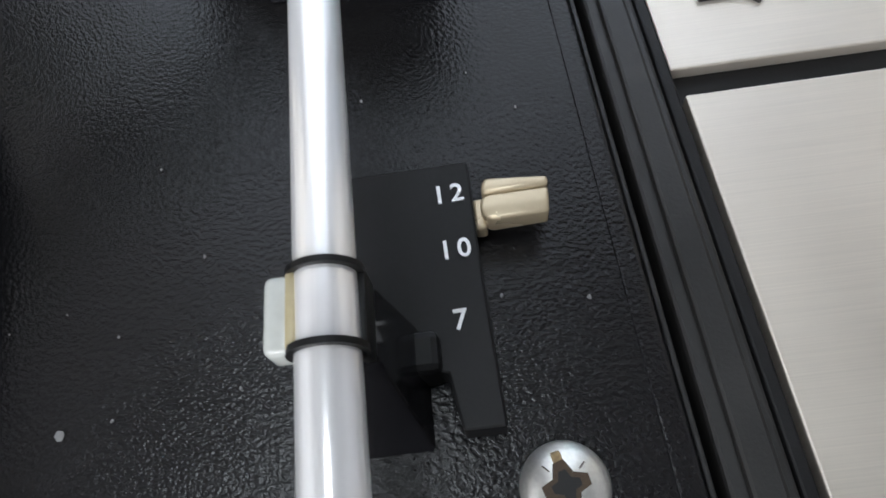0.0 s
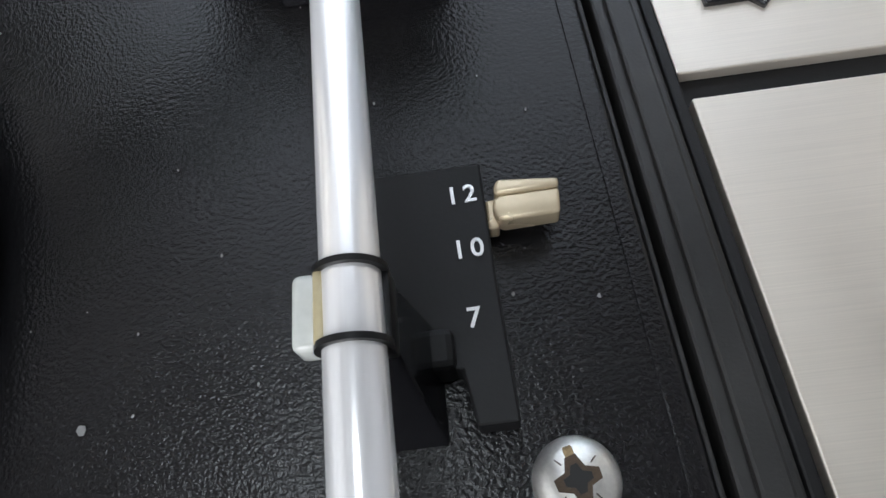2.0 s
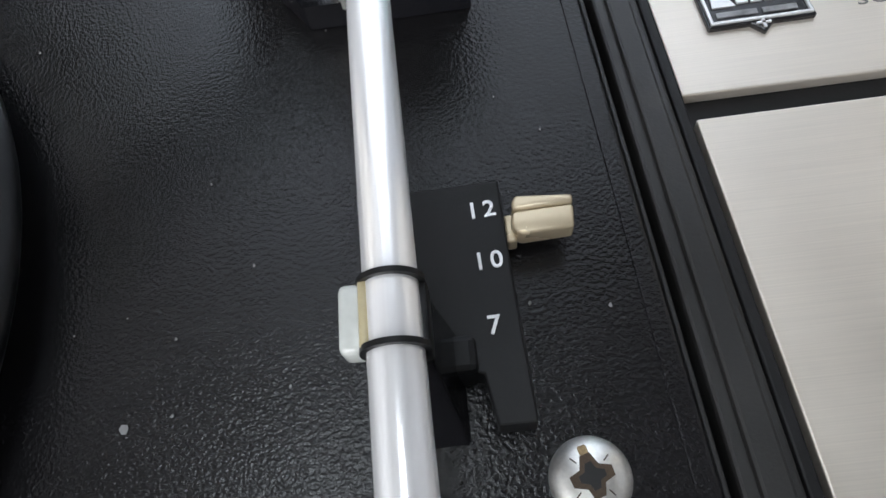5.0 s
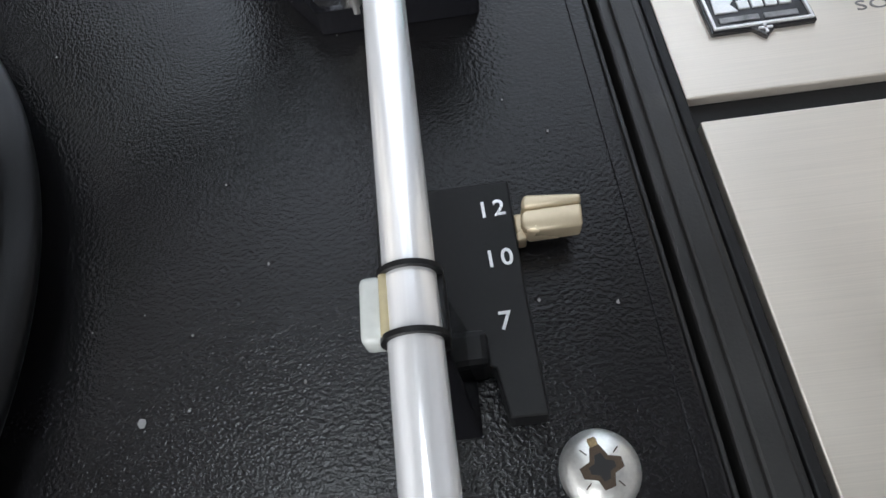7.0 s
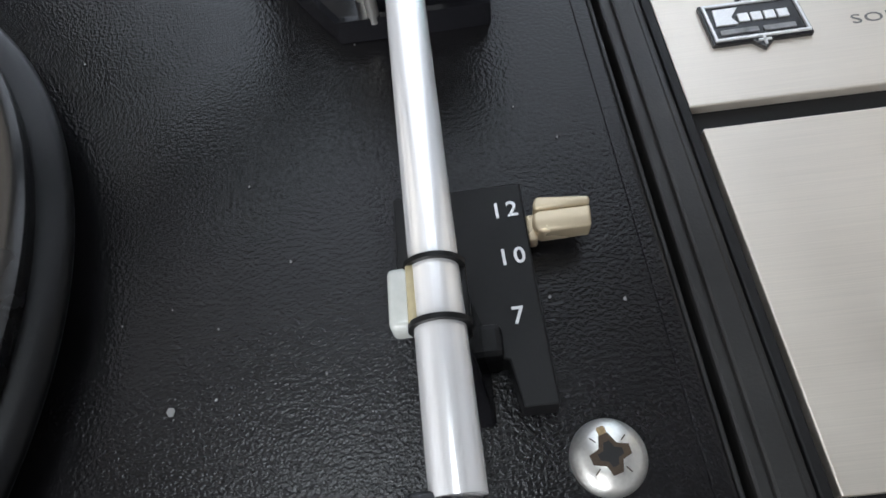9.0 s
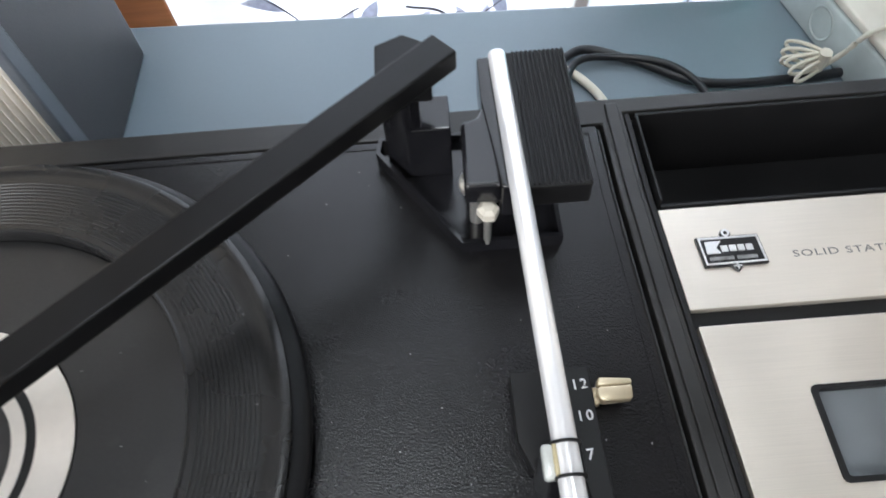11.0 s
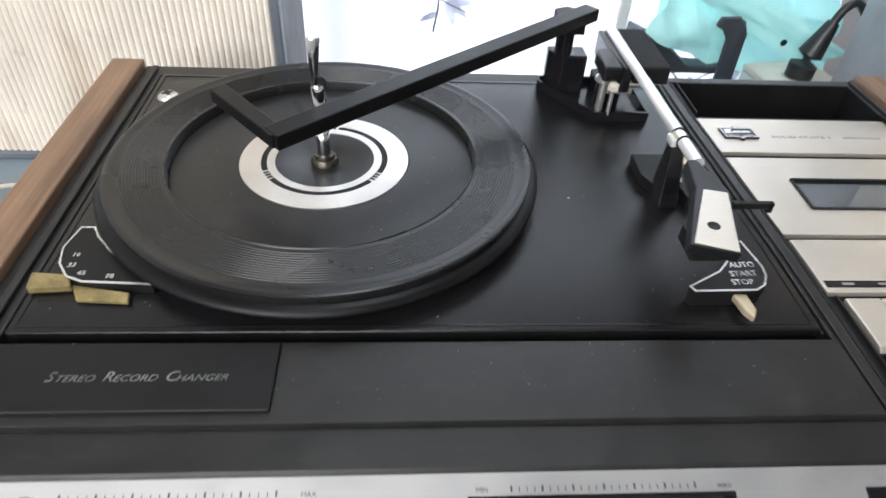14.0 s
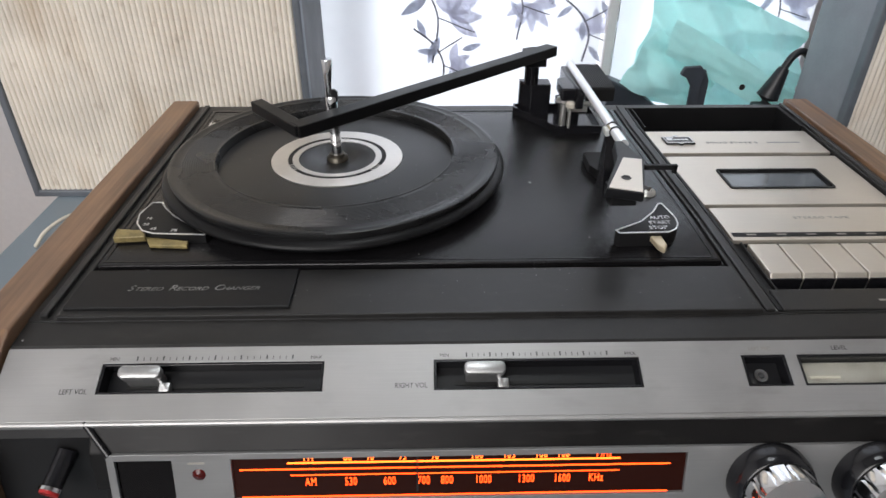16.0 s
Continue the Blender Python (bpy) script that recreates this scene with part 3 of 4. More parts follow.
slider(recs[0], -0.0685, "chrome slider knob")
slider(recs[1], 0.0885, "chrome slider knob")
lettering("LEFT VOL", 0.0024, P @ flat(-0.0985, -0.0215, 0.00005), INK, cab, width=0.85)
lettering("RIGHT VOL", 0.0024, P @ flat(0.0545, -0.0205, 0.00005), INK, cab, width=0.85)
lettering("LEFT MIC", 0.0018, P @ flat(0.2205, -0.0045, 0.00005), FAINT, cab)
lettering("LEVEL", 0.0021, P @ flat(0.2590, -0.0045, 0.00005), INK, cab)
jack = lathe([(0.0015, -0.0081), (0.0015, -0.0062), (0.0032, -0.0062), (0.0034, -0.0068), (0.0034, -0.0081)], 32, (0.2210, -0.0155))
part("jack_socket", jack, CHROME, cab, "chrome ring of a microphone socket", P, True)
part("meter_dial", box(0.2405, 0.2935, -0.0212, -0.0092, -0.0081, -0.0072, 0.0002), METERM, cab, "grey level meter dial", P)
part("meter_needle", box(0.244, 0.259, -0.0175, -0.0160, -0.0071, -0.0064, 0.0003), PLASTW, cab, "white meter pointer", P)
part("meter_window", box(0.2388, 0.2948, -0.0218, -0.0086, -0.0030, -0.0022, 0.0003), glass("meter_cover", (0.8, 0.8, 0.78)), cab, "clear meter cover", P).visible_shadow = False

# the tuner below, in its black surround
part("tuner_brow", prism([(-0.2065, -0.0205), (-0.2000, -0.036), (-0.2190, -0.050), (-0.2150, -0.0300)], -0.0880, 0.379, 0.0008), BROW, cab, "sloping black brow over the tuner", turn_yz)
part("lower_front", prism([(-0.2000, -0.018), (-0.2000, TZ + 0.015), (-0.2230, TZ + 0.015), (-0.2090, -0.026), (-0.2055, -0.021)], -0.1350, -0.0860, 0.0012), MATT, cab, "", turn_yz)
part("lower_front", prism([(-0.2000, -0.04), (-0.2000, TZ + 0.015), (-0.2300, TZ + 0.015), (-0.2140, -0.04)], -0.0860, 0.379, 0.0008), MATT, cab, "", turn_yz)
R = pose(0, -0.2145, -0.0300, 75)
part("tuner_face", holed(-0.0800, 0.377, -0.075, 0.0, [(-0.0765, -0.0515, -0.032, -0.0032), (-0.0255, 0.1790, -0.0245, -0.0030)], -0.002, 0.002, 0.0005), TUNERF, cab, "satin silver tuner front", R)
part("brow_edge", sweep([(-0.0905, -0.2062, -0.0195), (-0.0785, -0.2160, -0.0305)], 0.0015, 12), GLOSS, cab, "", None, True)
part("dark_window", box(-0.0775, -0.0505, -0.033, -0.0022, -0.001, 0.0003, 0), DARKGLASS, cab, "black display window", R)
dial = part("tuning_dial", box(-0.0265, 0.1800, -0.0255, -0.0020, -0.001, 0.0003, 0), DIALBACK, cab, "smoked glass tuning dial lit from behind", R)
lines = [(-0.0010, 0.1490, -0.0068, -0.0061, DIALAMB), (-0.0225, 0.1720, -0.0100, -0.0094, DIALRED), (0.0000, 0.1490, -0.0131, -0.0127, DIALRED), (-0.0225, 0.172, -0.0245, -0.0241, DIALRED)]
for a, b, c, d, mm in lines:
    part("dial_line", box(a, b, c, d, 0.0003, 0.0006, 0), mm, dial, "lit orange scale line", R)
part("dial_pointer", box(0.0567, 0.0575, -0.022, -0.003, 0.0007, 0.0012, 0), VOID, dial, "dark tuning pointer", R)
for w, x in (("FM", 0.0085), ("88", 0.0260), ("90", 0.0360), ("93", 0.0505), ("96", 0.0650), ("100", 0.0840), ("103", 0.0985), ("106", 0.1130), ("108", 0.1230), ("MHz", 0.1415)):
    lettering(w, 0.0036, R @ flat(x, -0.0040, 0.0004), DIALAMB if w != "MHz" else DIALRED, dial, 'lit "%s"' % w, width=0.68, space=1.1)
for w, x in (("AM", 0.0090), ("530", 0.0270), ("600", 0.0445), ("700", 0.0600), ("800", 0.0705), ("1000", 0.0870), ("1300", 0.1065), ("1600", 0.1230), ("KHz", 0.1385)):
    lettering(w, 0.0042, R @ flat(x, -0.0168, 0.0004), DIALRED, dial, 'lit "%s"' % w, width=0.58, space=1.1)
led = part("stereo_lamp", lathe([(0.0, 0.0034), (0.0012, 0.0031), (0.0026, 0.0022), (0.0032, 0.0019)], 24, (-0.0400, -0.0105)), REDLED, cab, "dark red indicator lens", R, True)
part("caption_bar", bars([(-0.0445, -0.0370, -0.0052, -0.0042)], 0.002, 0.0021), FAINT, cab, "worn caption", R)


def tuner_knob(x, y):
    k = part("knob", lathe([(0.0190, 0.002), (0.0188, 0.008), (0.0172, 0.0125), (0.0165, 0.013)], 48, (x, y)), GLOSS, cab, "black and chrome rotary knob", R, True)
    prof = []
    bm = bmesh.new()
    seg = 96
    for r, z in ((0.0160, 0.0128), (0.0156, 0.021), (0.0148, 0.0235), (0.0125, 0.0240)):
        prof.append([bm.verts.new((x + (r - (0.0007 if (i % 8 == 0 and z < 0.023) else 0)) * math.cos(2 * math.pi * i / seg), y + (r - (0.0007 if (i % 8 == 0 and z < 0.023) else 0)) * math.sin(2 * math.pi * i / seg), z)) for i in range(seg)])
    for a, b in zip(prof, prof[1:]):
        for i in range(seg):
            bm.faces.new((a[i], a[(i + 1) % seg], b[(i + 1) % seg], b[i]))
    bm.faces.new(prof[-1])
    part("cap", bm, CHROME, k, "fluted chrome cap", R, True)


for x in (0.2170, 0.2660, 0.3160):
    tuner_knob(x, -0.0175)
shaft = part("toggle_button", sweep([(-0.1000, -0.2100, -0.0340), (-0.1027, -0.2246, -0.0406)], [0.0048, 0.0042], 20), GLOSS, cab, "black push button with a red end", None, True)
part("button_ring", sweep([(-0.1027, -0.2246, -0.0406), (-0.10298, -0.2261, -0.0412)], 0.0052, 24), CHROME, shaft, "chrome ring", None, True)
part("button_end", sweep([(-0.10298, -0.2261, -0.0412), (-0.1032, -0.2271, -0.0416)], 0.0042, 24), REDBTN, shaft, "red button end", None, True)

# ---- cassette deck ----
cas = thing("cassette_deck", (0.305, -0.01, -0.02), "champagne metal cassette deck set into the cabinet top", "cassette deck")
X0, X1 = 0.2415, 0.3720
part("chassis", skewed_to_view(holed(0.2390, 0.3732, -0.1542, 0.1315, [(0.2440, 0.3700, 0.0865, 0.1285), (0.2510, 0.3700, -0.1345, -0.0850)], -0.022, -0.0072, 0)), MATT, cas)
part("storage_bay", skewed_to_view(join(box(0.2435, 0.3705, 0.086, 0.1290, -0.0420, -0.0400, 0), box(0.2430, 0.2442, 0.0860, 0.1290, -0.040, -0.0010, 0.0004), box(0.3698, 0.3712, 0.0860, 0.1290, -0.040, -0.0010, 0.0004), box(0.2430, 0.3712, 0.1283, 0.1297, -0.040, -0.0010, 0.0004), box(0.2442, 0.3698, 0.0850, 0.0866, -0.040, -0.0050, 0.0004))), MATT, cas, "open black storage bay")
part("frame_rail", skewed_to_view(box(0.2391, 0.2414, -0.1535, 0.1312, -0.0075, -0.0024, 0.0005)), MATT, cas)
upper = part("upper_panel", skewed_to_view(box(X0 + 0.0006, X1, 0.0415, 0.0835, -0.0072, -0.0042, 0.0004)), CHAMP, cas, "champagne panel with maker's badge")
lid = part("lid", skewed_to_view(holed(X0 + 0.0017, X1, -0.0395, 0.0354, [(0.2720, 0.3440, -0.0170, 0.0115)], -0.0085, -0.0042, 0.0004)), CHAMP, cas, "champagne cassette lid")
part("window_frame", ring_band(rounded(0.2712, 0.3448, -0.0178, 0.0123, 0.002), rounded(0.2730, 0.3430, -0.0161, 0.0107, 0.0015), -0.0070, -0.0034), MATT, lid, "black window frame")
part("window_well", box(0.2716, 0.3444, -0.0174, 0.0119, -0.0170, -0.0068, 0), FELT, lid)
part("window_pane", box(0.2726, 0.3434, -0.0164, 0.0110, -0.0062, -0.0052, 0), glass("cassette_window_pane", (0.75, 0.78, 0.8)), lid, "clear cassette window").visible_shadow = False
low = part("lower_panel", skewed_to_view(box(X0 + 0.0028, X1, -0.0835, -0.0438, -0.0072, -0.0042, 0.0004)), CHAMP, cas, "champagne panel above the keys")
part("caption_strip", box(0.2480, 0.3700, -0.0800, -0.0755, -0.0042, -0.0039, 0), MATT, low, "black caption strip")
part("caption_bar", bars([(0.2565 + 0.0185 * i, 0.2625 + 0.0185 * i, -0.0786, -0.0770) for i in range(6)], -0.0039, -0.0038), FAINT, low, "worn key captions")
lettering("SOLID STATE S", 0.0027, flat(0.2826, 0.0592, -0.00415), GREYINK, upper, width=1.42, space=1.12, align="LEFT")
part("caption_bar", bars([(0.331, 0.357, 0.0593, 0.0616)], -0.0042, -0.00415), FAINT, upper, "worn caption")
lettering("STEREO TAPE", 0.0026, flat(0.3130, -0.0575, -0.00415), FAINT, low, width=1.4, space=1.15)
BX, BY = 0.2611, 0.0632
rim = [(BX - 0.0104, BY - 0.0056), (BX + 0.0112, BY - 0.0054), (BX + 0.0106, BY + 0.0056), (BX - 0.0110, BY + 0.0056)]
ear = lathe([(0.0, -0.0044), (0.0019, -0.0044), (0.0019, -0.0030), (0.0, -0.0029)], 20, (BX - 0.0003, BY + 0.0071))
mb = part("maker_badge", join(prism(inset(rim, -0.0006), -0.0044, -0.0030, 0.0003), ear, prism([(BX - 0.0028, BY - 0.0054), (BX + 0.0004, BY - 0.0087), (BX + 0.0036, BY - 0.0054)], -0.0044, -0.0030, 0.0003)), GLOSS, upper, "black and silver maker's badge")
part("badge_rim", ring_band(rim, inset(rim, 0.0006), -0.0031, -0.0025), PRINT, mb, "silver rim")
part("badge_eye", lathe([(0.0008, -0.0030), (0.0008, -0.0025), (0.0015, -0.0025), (0.0015, -0.0030)], 20, (BX - 0.0003, BY + 0.0073)), PRINT, mb, "silver ring")
part("badge_cross", bars([(BX + 0.0001, BX + 0.0007, BY - 0.0078, BY - 0.0052), (BX - 0.0011, BX + 0.0019, BY - 0.0067, BY - 0.0062)], -0.0030, -0.0026), PRINT, mb, "small silver cross")
part("badge_emblem", join(prism([(BX - 0.0090, BY - 0.0010), (BX - 0.0040, BY - 0.0010), (BX - 0.0052, BY + 0.0012), (BX - 0.0030, BY + 0.0040), (BX - 0.0088, BY + 0.0040)], -0.0031, -0.0026), bars([(BX - 0.0036 + 0.0030 * i, BX - 0.0012 + 0.0030 * i, BY - 0.0004, BY + 0.0020) for i in range(4)], -0.0031, -0.0026)), PRINT, mb, "silver emblem shapes")
part("badge_motto", bars([(BX - 0.0086, BX + 0.0000, BY - 0.0038, BY - 0.0024), (BX + 0.0012, BX + 0.0084, BY - 0.0038, BY - 0.0024)], -0.0031, -0.0027), BADGEP, mb, "dulled silver line of script")
for i in range(6):
    x = 0.2535 + 0.0187 * i
    k = part("key", prism([(-0.0862, -0.0052), (-0.0862, -0.030), (-0.1185, -0.030), (-0.1185, -0.0085), (-0.1168, -0.0052)], x + 0.0005, x + 0.0182, 0.0006), CHAMP, cas, "champagne piano key", turn_yz)
    part("key_front", box(x + 0.0006, x + 0.0181, -0.1200, -0.1186, -0.032, -0.0075, 0.0003), GLOSS, k, "black key front")
# Black colour stands in for the shade between and below the keys.
part("key_well", join(box(0.2505, 0.3705, -0.1350, -0.0845, -0.036, -0.034, 0), box(0.2500, 0.2512, -0.1350, -0.0845, -0.034, -0.0050, 0.0003), box(0.2500, 0.3705, -0.1357, -0.1344, -0.034, -0.0050, 0.0003)), VOID, cas, "deep key well, its shade put in as black")
part("front_sill", box(0.2435, 0.3715, -0.1540, -0.1360, -0.0074, -0.0020, 0.0008), BEZEL, cas)
part("caption_bar", bars([(0.297, 0.325, -0.1470, -0.1455)], -0.0020, -0.0019), FAINT, cas, "worn caption")

# ---- record changer ----
rc = thing("record_changer", (0.05, 0, -0.012), "black record changer with silver-centred platter and chrome tonearm", "turntable")
plate = prism([(-0.1195, -0.1110), (0.2262, -0.1110), (0.2262, 0.1240), (-0.1195, 0.1240)], -0.010, 0.0, 0.0012, 3)
part("deck_plate", skewed_to_view(plate), DECK, rc, "grained black deck plate", None, True)
part("plate_hem", skewed_to_view(ring_band([(-0.1170, -0.1080), (0.2224, -0.1080), (0.2224, 0.1210), (-0.1170, 0.1210)], [(-0.1160, -0.1070), (0.2221, -0.1070), (0.2221, 0.1200), (-0.1160, 0.1200)], -0.0005, 0.00025)), DECK, rc)
part("edge_strip", skewed_to_view(box(0.2269, 0.2279, -0.1110, 0.1240, -0.012, -0.0030, 0.0003)), BEZEL, rc)

PC = (0.001, 0.002)
prof = [(0.0793, 0.0118), (0.0794, 0.0172), (0.0798, 0.0180), (0.0804, 0.0181), (0.0809, 0.0176), (0.0826, 0.0175)]
r = 0.0830
while r < 0.1015:
    zz = 0.0175 - (r - 0.083) * 0.03
    prof += [(r, zz), (r + 0.0002, zz + 0.00026), (r + 0.0005, zz + 0.00026), (r + 0.0007, zz)]
    r += 0.00145
prof += [(0.1056, 0.0168), (0.1064, 0.0173), (0.1086, 0.0173), (0.1096, 0.0167), (0.1098, 0.0156), (0.1090, 0.0126)]
platter = part("platter", lathe([(0.1080, 0.0130), (0.1116, 0.0122), (0.1132, 0.0112), (0.1142, 0.0102), (0.1144, 0.0092), (0.1138, 0.0080), (0.1100, 0.0056), (0.1000, 0.0030), (0.0, 0.0030)], 240, PC), ARMB, rc, "black platter with a rubber mat", None, True)
part("mat", lathe(prof, 240, PC), RUBBER, platter, "grooved black rubber mat", None, True)
part("dish", lathe([(0.0448, 0.0117), (0.0452, 0.0121), (0.0465, 0.0121), (0.0790, 0.0119)], 128, PC), DISH, platter, "smooth black dish", None, True)
part("label_disc", lathe([(0.0335, 0.0118), (0.0335, 0.0126), (0.0446, 0.0125), (0.0446, 0.0116)], 128, PC), LABELM, platter, "spun silver label ring", None, True)
part("label_disc", lathe([(0.0262, 0.0117), (0.0262, 0.0125), (0.0304, 0.0126), (0.0304, 0.0117)], 128, PC), LABELM, platter, "narrow silver inner ring", None, True)


def arc_band(r0, r1, a0, a1, z0, z1, n=24):
    out = [(PC[0] + r1 * math.cos(radians(a0 + (a1 - a0) * i / n)), PC[1] + r1 * math.sin(radians(a0 + (a1 - a0) * i / n))) for i in range(n + 1)]
    inn = [(PC[0] + r0 * math.cos(radians(a0 + (a1 - a0) * i / n)), PC[1] + r0 * math.sin(radians(a0 + (a1 - a0) * i / n))) for i in range(n + 1)]
    bm = bmesh.new()
    a, b = [bm.verts.new((*p, z1)) for p in out], [bm.verts.new((*p, z1)) for p in inn]
    for i in range(n):
        bm.faces.new((a[i], a[i + 1], b[i + 1], b[i]))
    return bm


part("label_base", lathe([(0.0300, 0.0116), (0.0300, 0.01205), (0.0340, 0.01205), (0.0340, 0.0116)], 96, PC), LABELM, platter, "", None, True)
for a0 in (97, 217, 337):
    part("label_band", arc_band(0.0304, 0.0335, a0, a0 + 104, 0.0118, 0.01222), MATT, platter, "black printed arc")
    for j in range(3):
        part("label_mark", arc_band(0.0302, 0.0337, a0 - 13.5 + 4.2 * j, a0 - 10.6 + 4.2 * j, 0.0118, 0.01225, 3), INK, platter, "dark printed mark")
part("hub_well", lathe([(0.0, 0.0108), (0.0120, 0.0108), (0.0140, 0.0119), (0.0338, 0.0119)], 96, PC), DISH, platter, "", None, True)
part("speed_mark", arc_band(0.051, 0.068, 108, 112, 0.0119, 0.01225, 3), GREYP, platter, "faint rectangular mark on the dish")
hub = part("spindle_nut", lathe([(0.0035, 0.0140), (0.0062, 0.0140), (0.0070, 0.0130), (0.0076, 0.0106)], 20, PC), BRASS, rc, "tarnished brass spindle nut", None, True)
part("washer", lathe([(0.0036, 0.0156), (0.0050, 0.0156), (0.0054, 0.0140)], 24, PC), BRASS, hub, "", None, True)
spin = part("spindle", sweep([(0.001, 0.002, 0.010), (0.0008, 0.002, 0.030), (0.0003, 0.002, 0.0545), (0.0003, 0.0021, 0.0555)], [0.0036, 0.0036, 0.0036, 0.0030], 24), CHROME, rc, "chrome record-changing spindle", None, True)
part("spindle_neck", sweep([(-0.0009, 0.0019, 0.055), (-0.0009, 0.0020, 0.062), (-0.0006, 0.0021, 0.0705), (-0.0003, 0.0022, 0.0790), (-0.0003, 0.0022, 0.0800)], [0.0024, 0.0021, 0.0027, 0.0035, 0.0031], 20), CHROME, spin, "", None, True)
part("spindle_latch", prism([(0.0005, 0.052), (0.0048, 0.052), (0.0048, 0.0585), (0.0030, 0.0605), (0.0008, 0.0605)], -0.0012, 0.0012, 0.0004), GREYP, spin, "grey release latch", Matrix(((1, 0, 0, 0), (0, 0, 1, 0.0017), (0, 1, 0, 0), (0, 0, 0, 1))))

# record-steadying overarm
OA, OB, OC = Vector((0.1590, 0.1095)), Vector((-0.0150, -0.0365)), Vector((-0.0495, 0.0050))


def strip(a, b, w):
    d = (b - a).normalized()
    n = Vector((-d.y, d.x)) * w / 2
    return [(a + n)[:], (a - n)[:], (b - n)[:], (b + n)[:]]


d1, d2 = (OB - OA).normalized(), (OC - OB).normalized()
obm = join(bevelled(prism(strip(OA - d1 * 0.006, OB + d1 * 0.003, 0.0115), 0.0448, 0.0526), 0.0007), bevelled(prism(strip(OB - d2 * 0.003, OC, 0.0085), 0.0450, 0.0522), 0.0007))
for v in obm.verts:
    s = (Vector(v.co[:2]) - OB).dot(-d1) / (OA - OB).length
    v.co.z += 0.0050 * max(s, 0)
ov = part("overarm", obm, ARMB, rc, "black angled record overarm")
part("overarm_knob", prism([(0.1405, 0.1020), (0.1585, 0.1020), (0.1585, 0.1178), (0.1498, 0.1232), (0.1405, 0.1186)], 0.0430, 0.0540, 0.0008), ARMB, ov, "faceted black cap over the pivot")
part("overarm_post", lathe([(0.0058, 0.028), (0.0058, 0.0520)], 32, (0.1480, 0.1085)), GLOSS, rc, "black overarm pivot post", None, True)

# tonearm base and bearing
bp = [(0.1350, 0.1125), (0.1650, 0.0688), (0.2006, 0.0690), (0.2006, 0.1200), (0.1362, 0.1200)]
base = part("arm_base", join(prism(bp, 0.0, 0.0022, 0.0004), bevelled(ring_band(bp, inset(bp, 0.0016), 0.0018, 0.0068), 0)), GLOSS, rc, "glossy black arm base")
part("post_block", prism([(0.1395, 0.1130), (0.1475, 0.1030), (0.1640, 0.1030), (0.1640, 0.1190), (0.1395, 0.1190)], 0.0020, 0.0286, 0.0008), GLOSS, base, "black block carrying the overarm")
part("arm_bracket", join(prism([(0.1780, 0.0700), (0.1838, 0.0700), (0.1838, 0.1282), (0.1752, 0.1282), (0.1748, 0.1060)], 0.0200, 0.0366, 0.0010, 3), box(0.1680, 0.1860, 0.0880, 0.1050, 0.0020, 0.0200, 0.0012)), GLOSS, base, "black bearing bracket")
part("bracket_arm", prism([(0.1664, 0.0716), (0.1782, 0.0712), (0.1782, 0.1060), (0.1748, 0.1050), (0.1728, 0.1005), (0.1670, 0.0985)], 0.0262, 0.0360, 0.0014, 3), GLOSS, base, "glossy curved side of the bracket")
part("bearing_cup", lathe([(0.0, 0.0258), (0.0044, 0.0258), (0.0060, 0.0245), (0.0062, 0.0226), (0.0052, 0.0216), (0.0026, 0.0210), (0.0026, 0.0020)], 32, (0.1712, 0.0820)), STEEL, base, "zinc bearing cup", None, True)
part("adjuster_nut", lathe([(0.0, 0.0268), (0.0022, 0.0265), (0.0037, 0.0254), (0.0037, 0.0222), (0.0022, 0.0208)], 6, (0.1738, 0.0700)), PLASTW, base, "off-white adjusting nut")
part("adjuster_screw", sweep([(0.1738, 0.0700, 0.0050), (0.1738, 0.0700, 0.0220)], 0.0014, 12), STEEL, base, "", None, True)
part("bearing_screw", sweep([(0.1800, 0.0770, 0.0225), (0.1935, 0.0770, 0.0230)], [0.0020, 0.0026], 14), STEEL, base, "", None, True)
part("bearing_link", box(0.1740, 0.1900, 0.0800, 0.0816, 0.0140, 0.0200, 0.0004), STEEL, base, "small zinc link plate")

# the tonearm
A0, A1 = Vector((0.1822, 0.1265, 0.0388)), Vector((0.1848, -0.0382, 0.0382))
tone = part("tonearm", sweep([A0, A0 + (A1 - A0) * 0.004, A0 + (A1 - A0) * 0.5, A1], [0.0024, 0.0032, 0.0032, 0.0033], 32), TUBE, rc, "polished aluminium tonearm tube", None, True)
weight = box(0.1848, 0.2066, 0.0685, 0.1290, 0.0268, 0.0372, 0.0008)
cw = part("counterweight", weight, MATT, tone, "ribbed black counterweight")
rib = part("rib", box(0.1876, 0.1886, 0.0690, 0.1285, 0.0368, 0.0380, 0.0003, 1), MATT, cw)
for i in range(1, 12):
    piece("rib", rib.data, cw, Matrix.Translation((0.00160 * i, 0, 0)))
part("arm_clip", join(sweep([(0.1844, -0.0101, 0.0383), (0.1844, -0.0108, 0.0383)], 0.0040, 28), sweep([(0.1845, -0.0182, 0.0383), (0.1845, -0.0189, 0.0383)], 0.0040, 28), box(0.1870, 0.1884, -0.0189, -0.0101, 0.0335, 0.0383, 0.0004)), MATT, tone, "black clip bands round the tube", None, True)
part("finger_tab", box(0.1783, 0.1816, -0.0187, -0.0104, 0.0350, 0.0395, 0.0009, 3), TABM, tone, "cloudy pale tab on the tube", None, True)
part("tab_edge", box(0.1808, 0.1820, -0.0186, -0.0105, 0.0382, 0.0404, 0.0004), CREAM, tone, "yellowed lip of the tab", None, True)

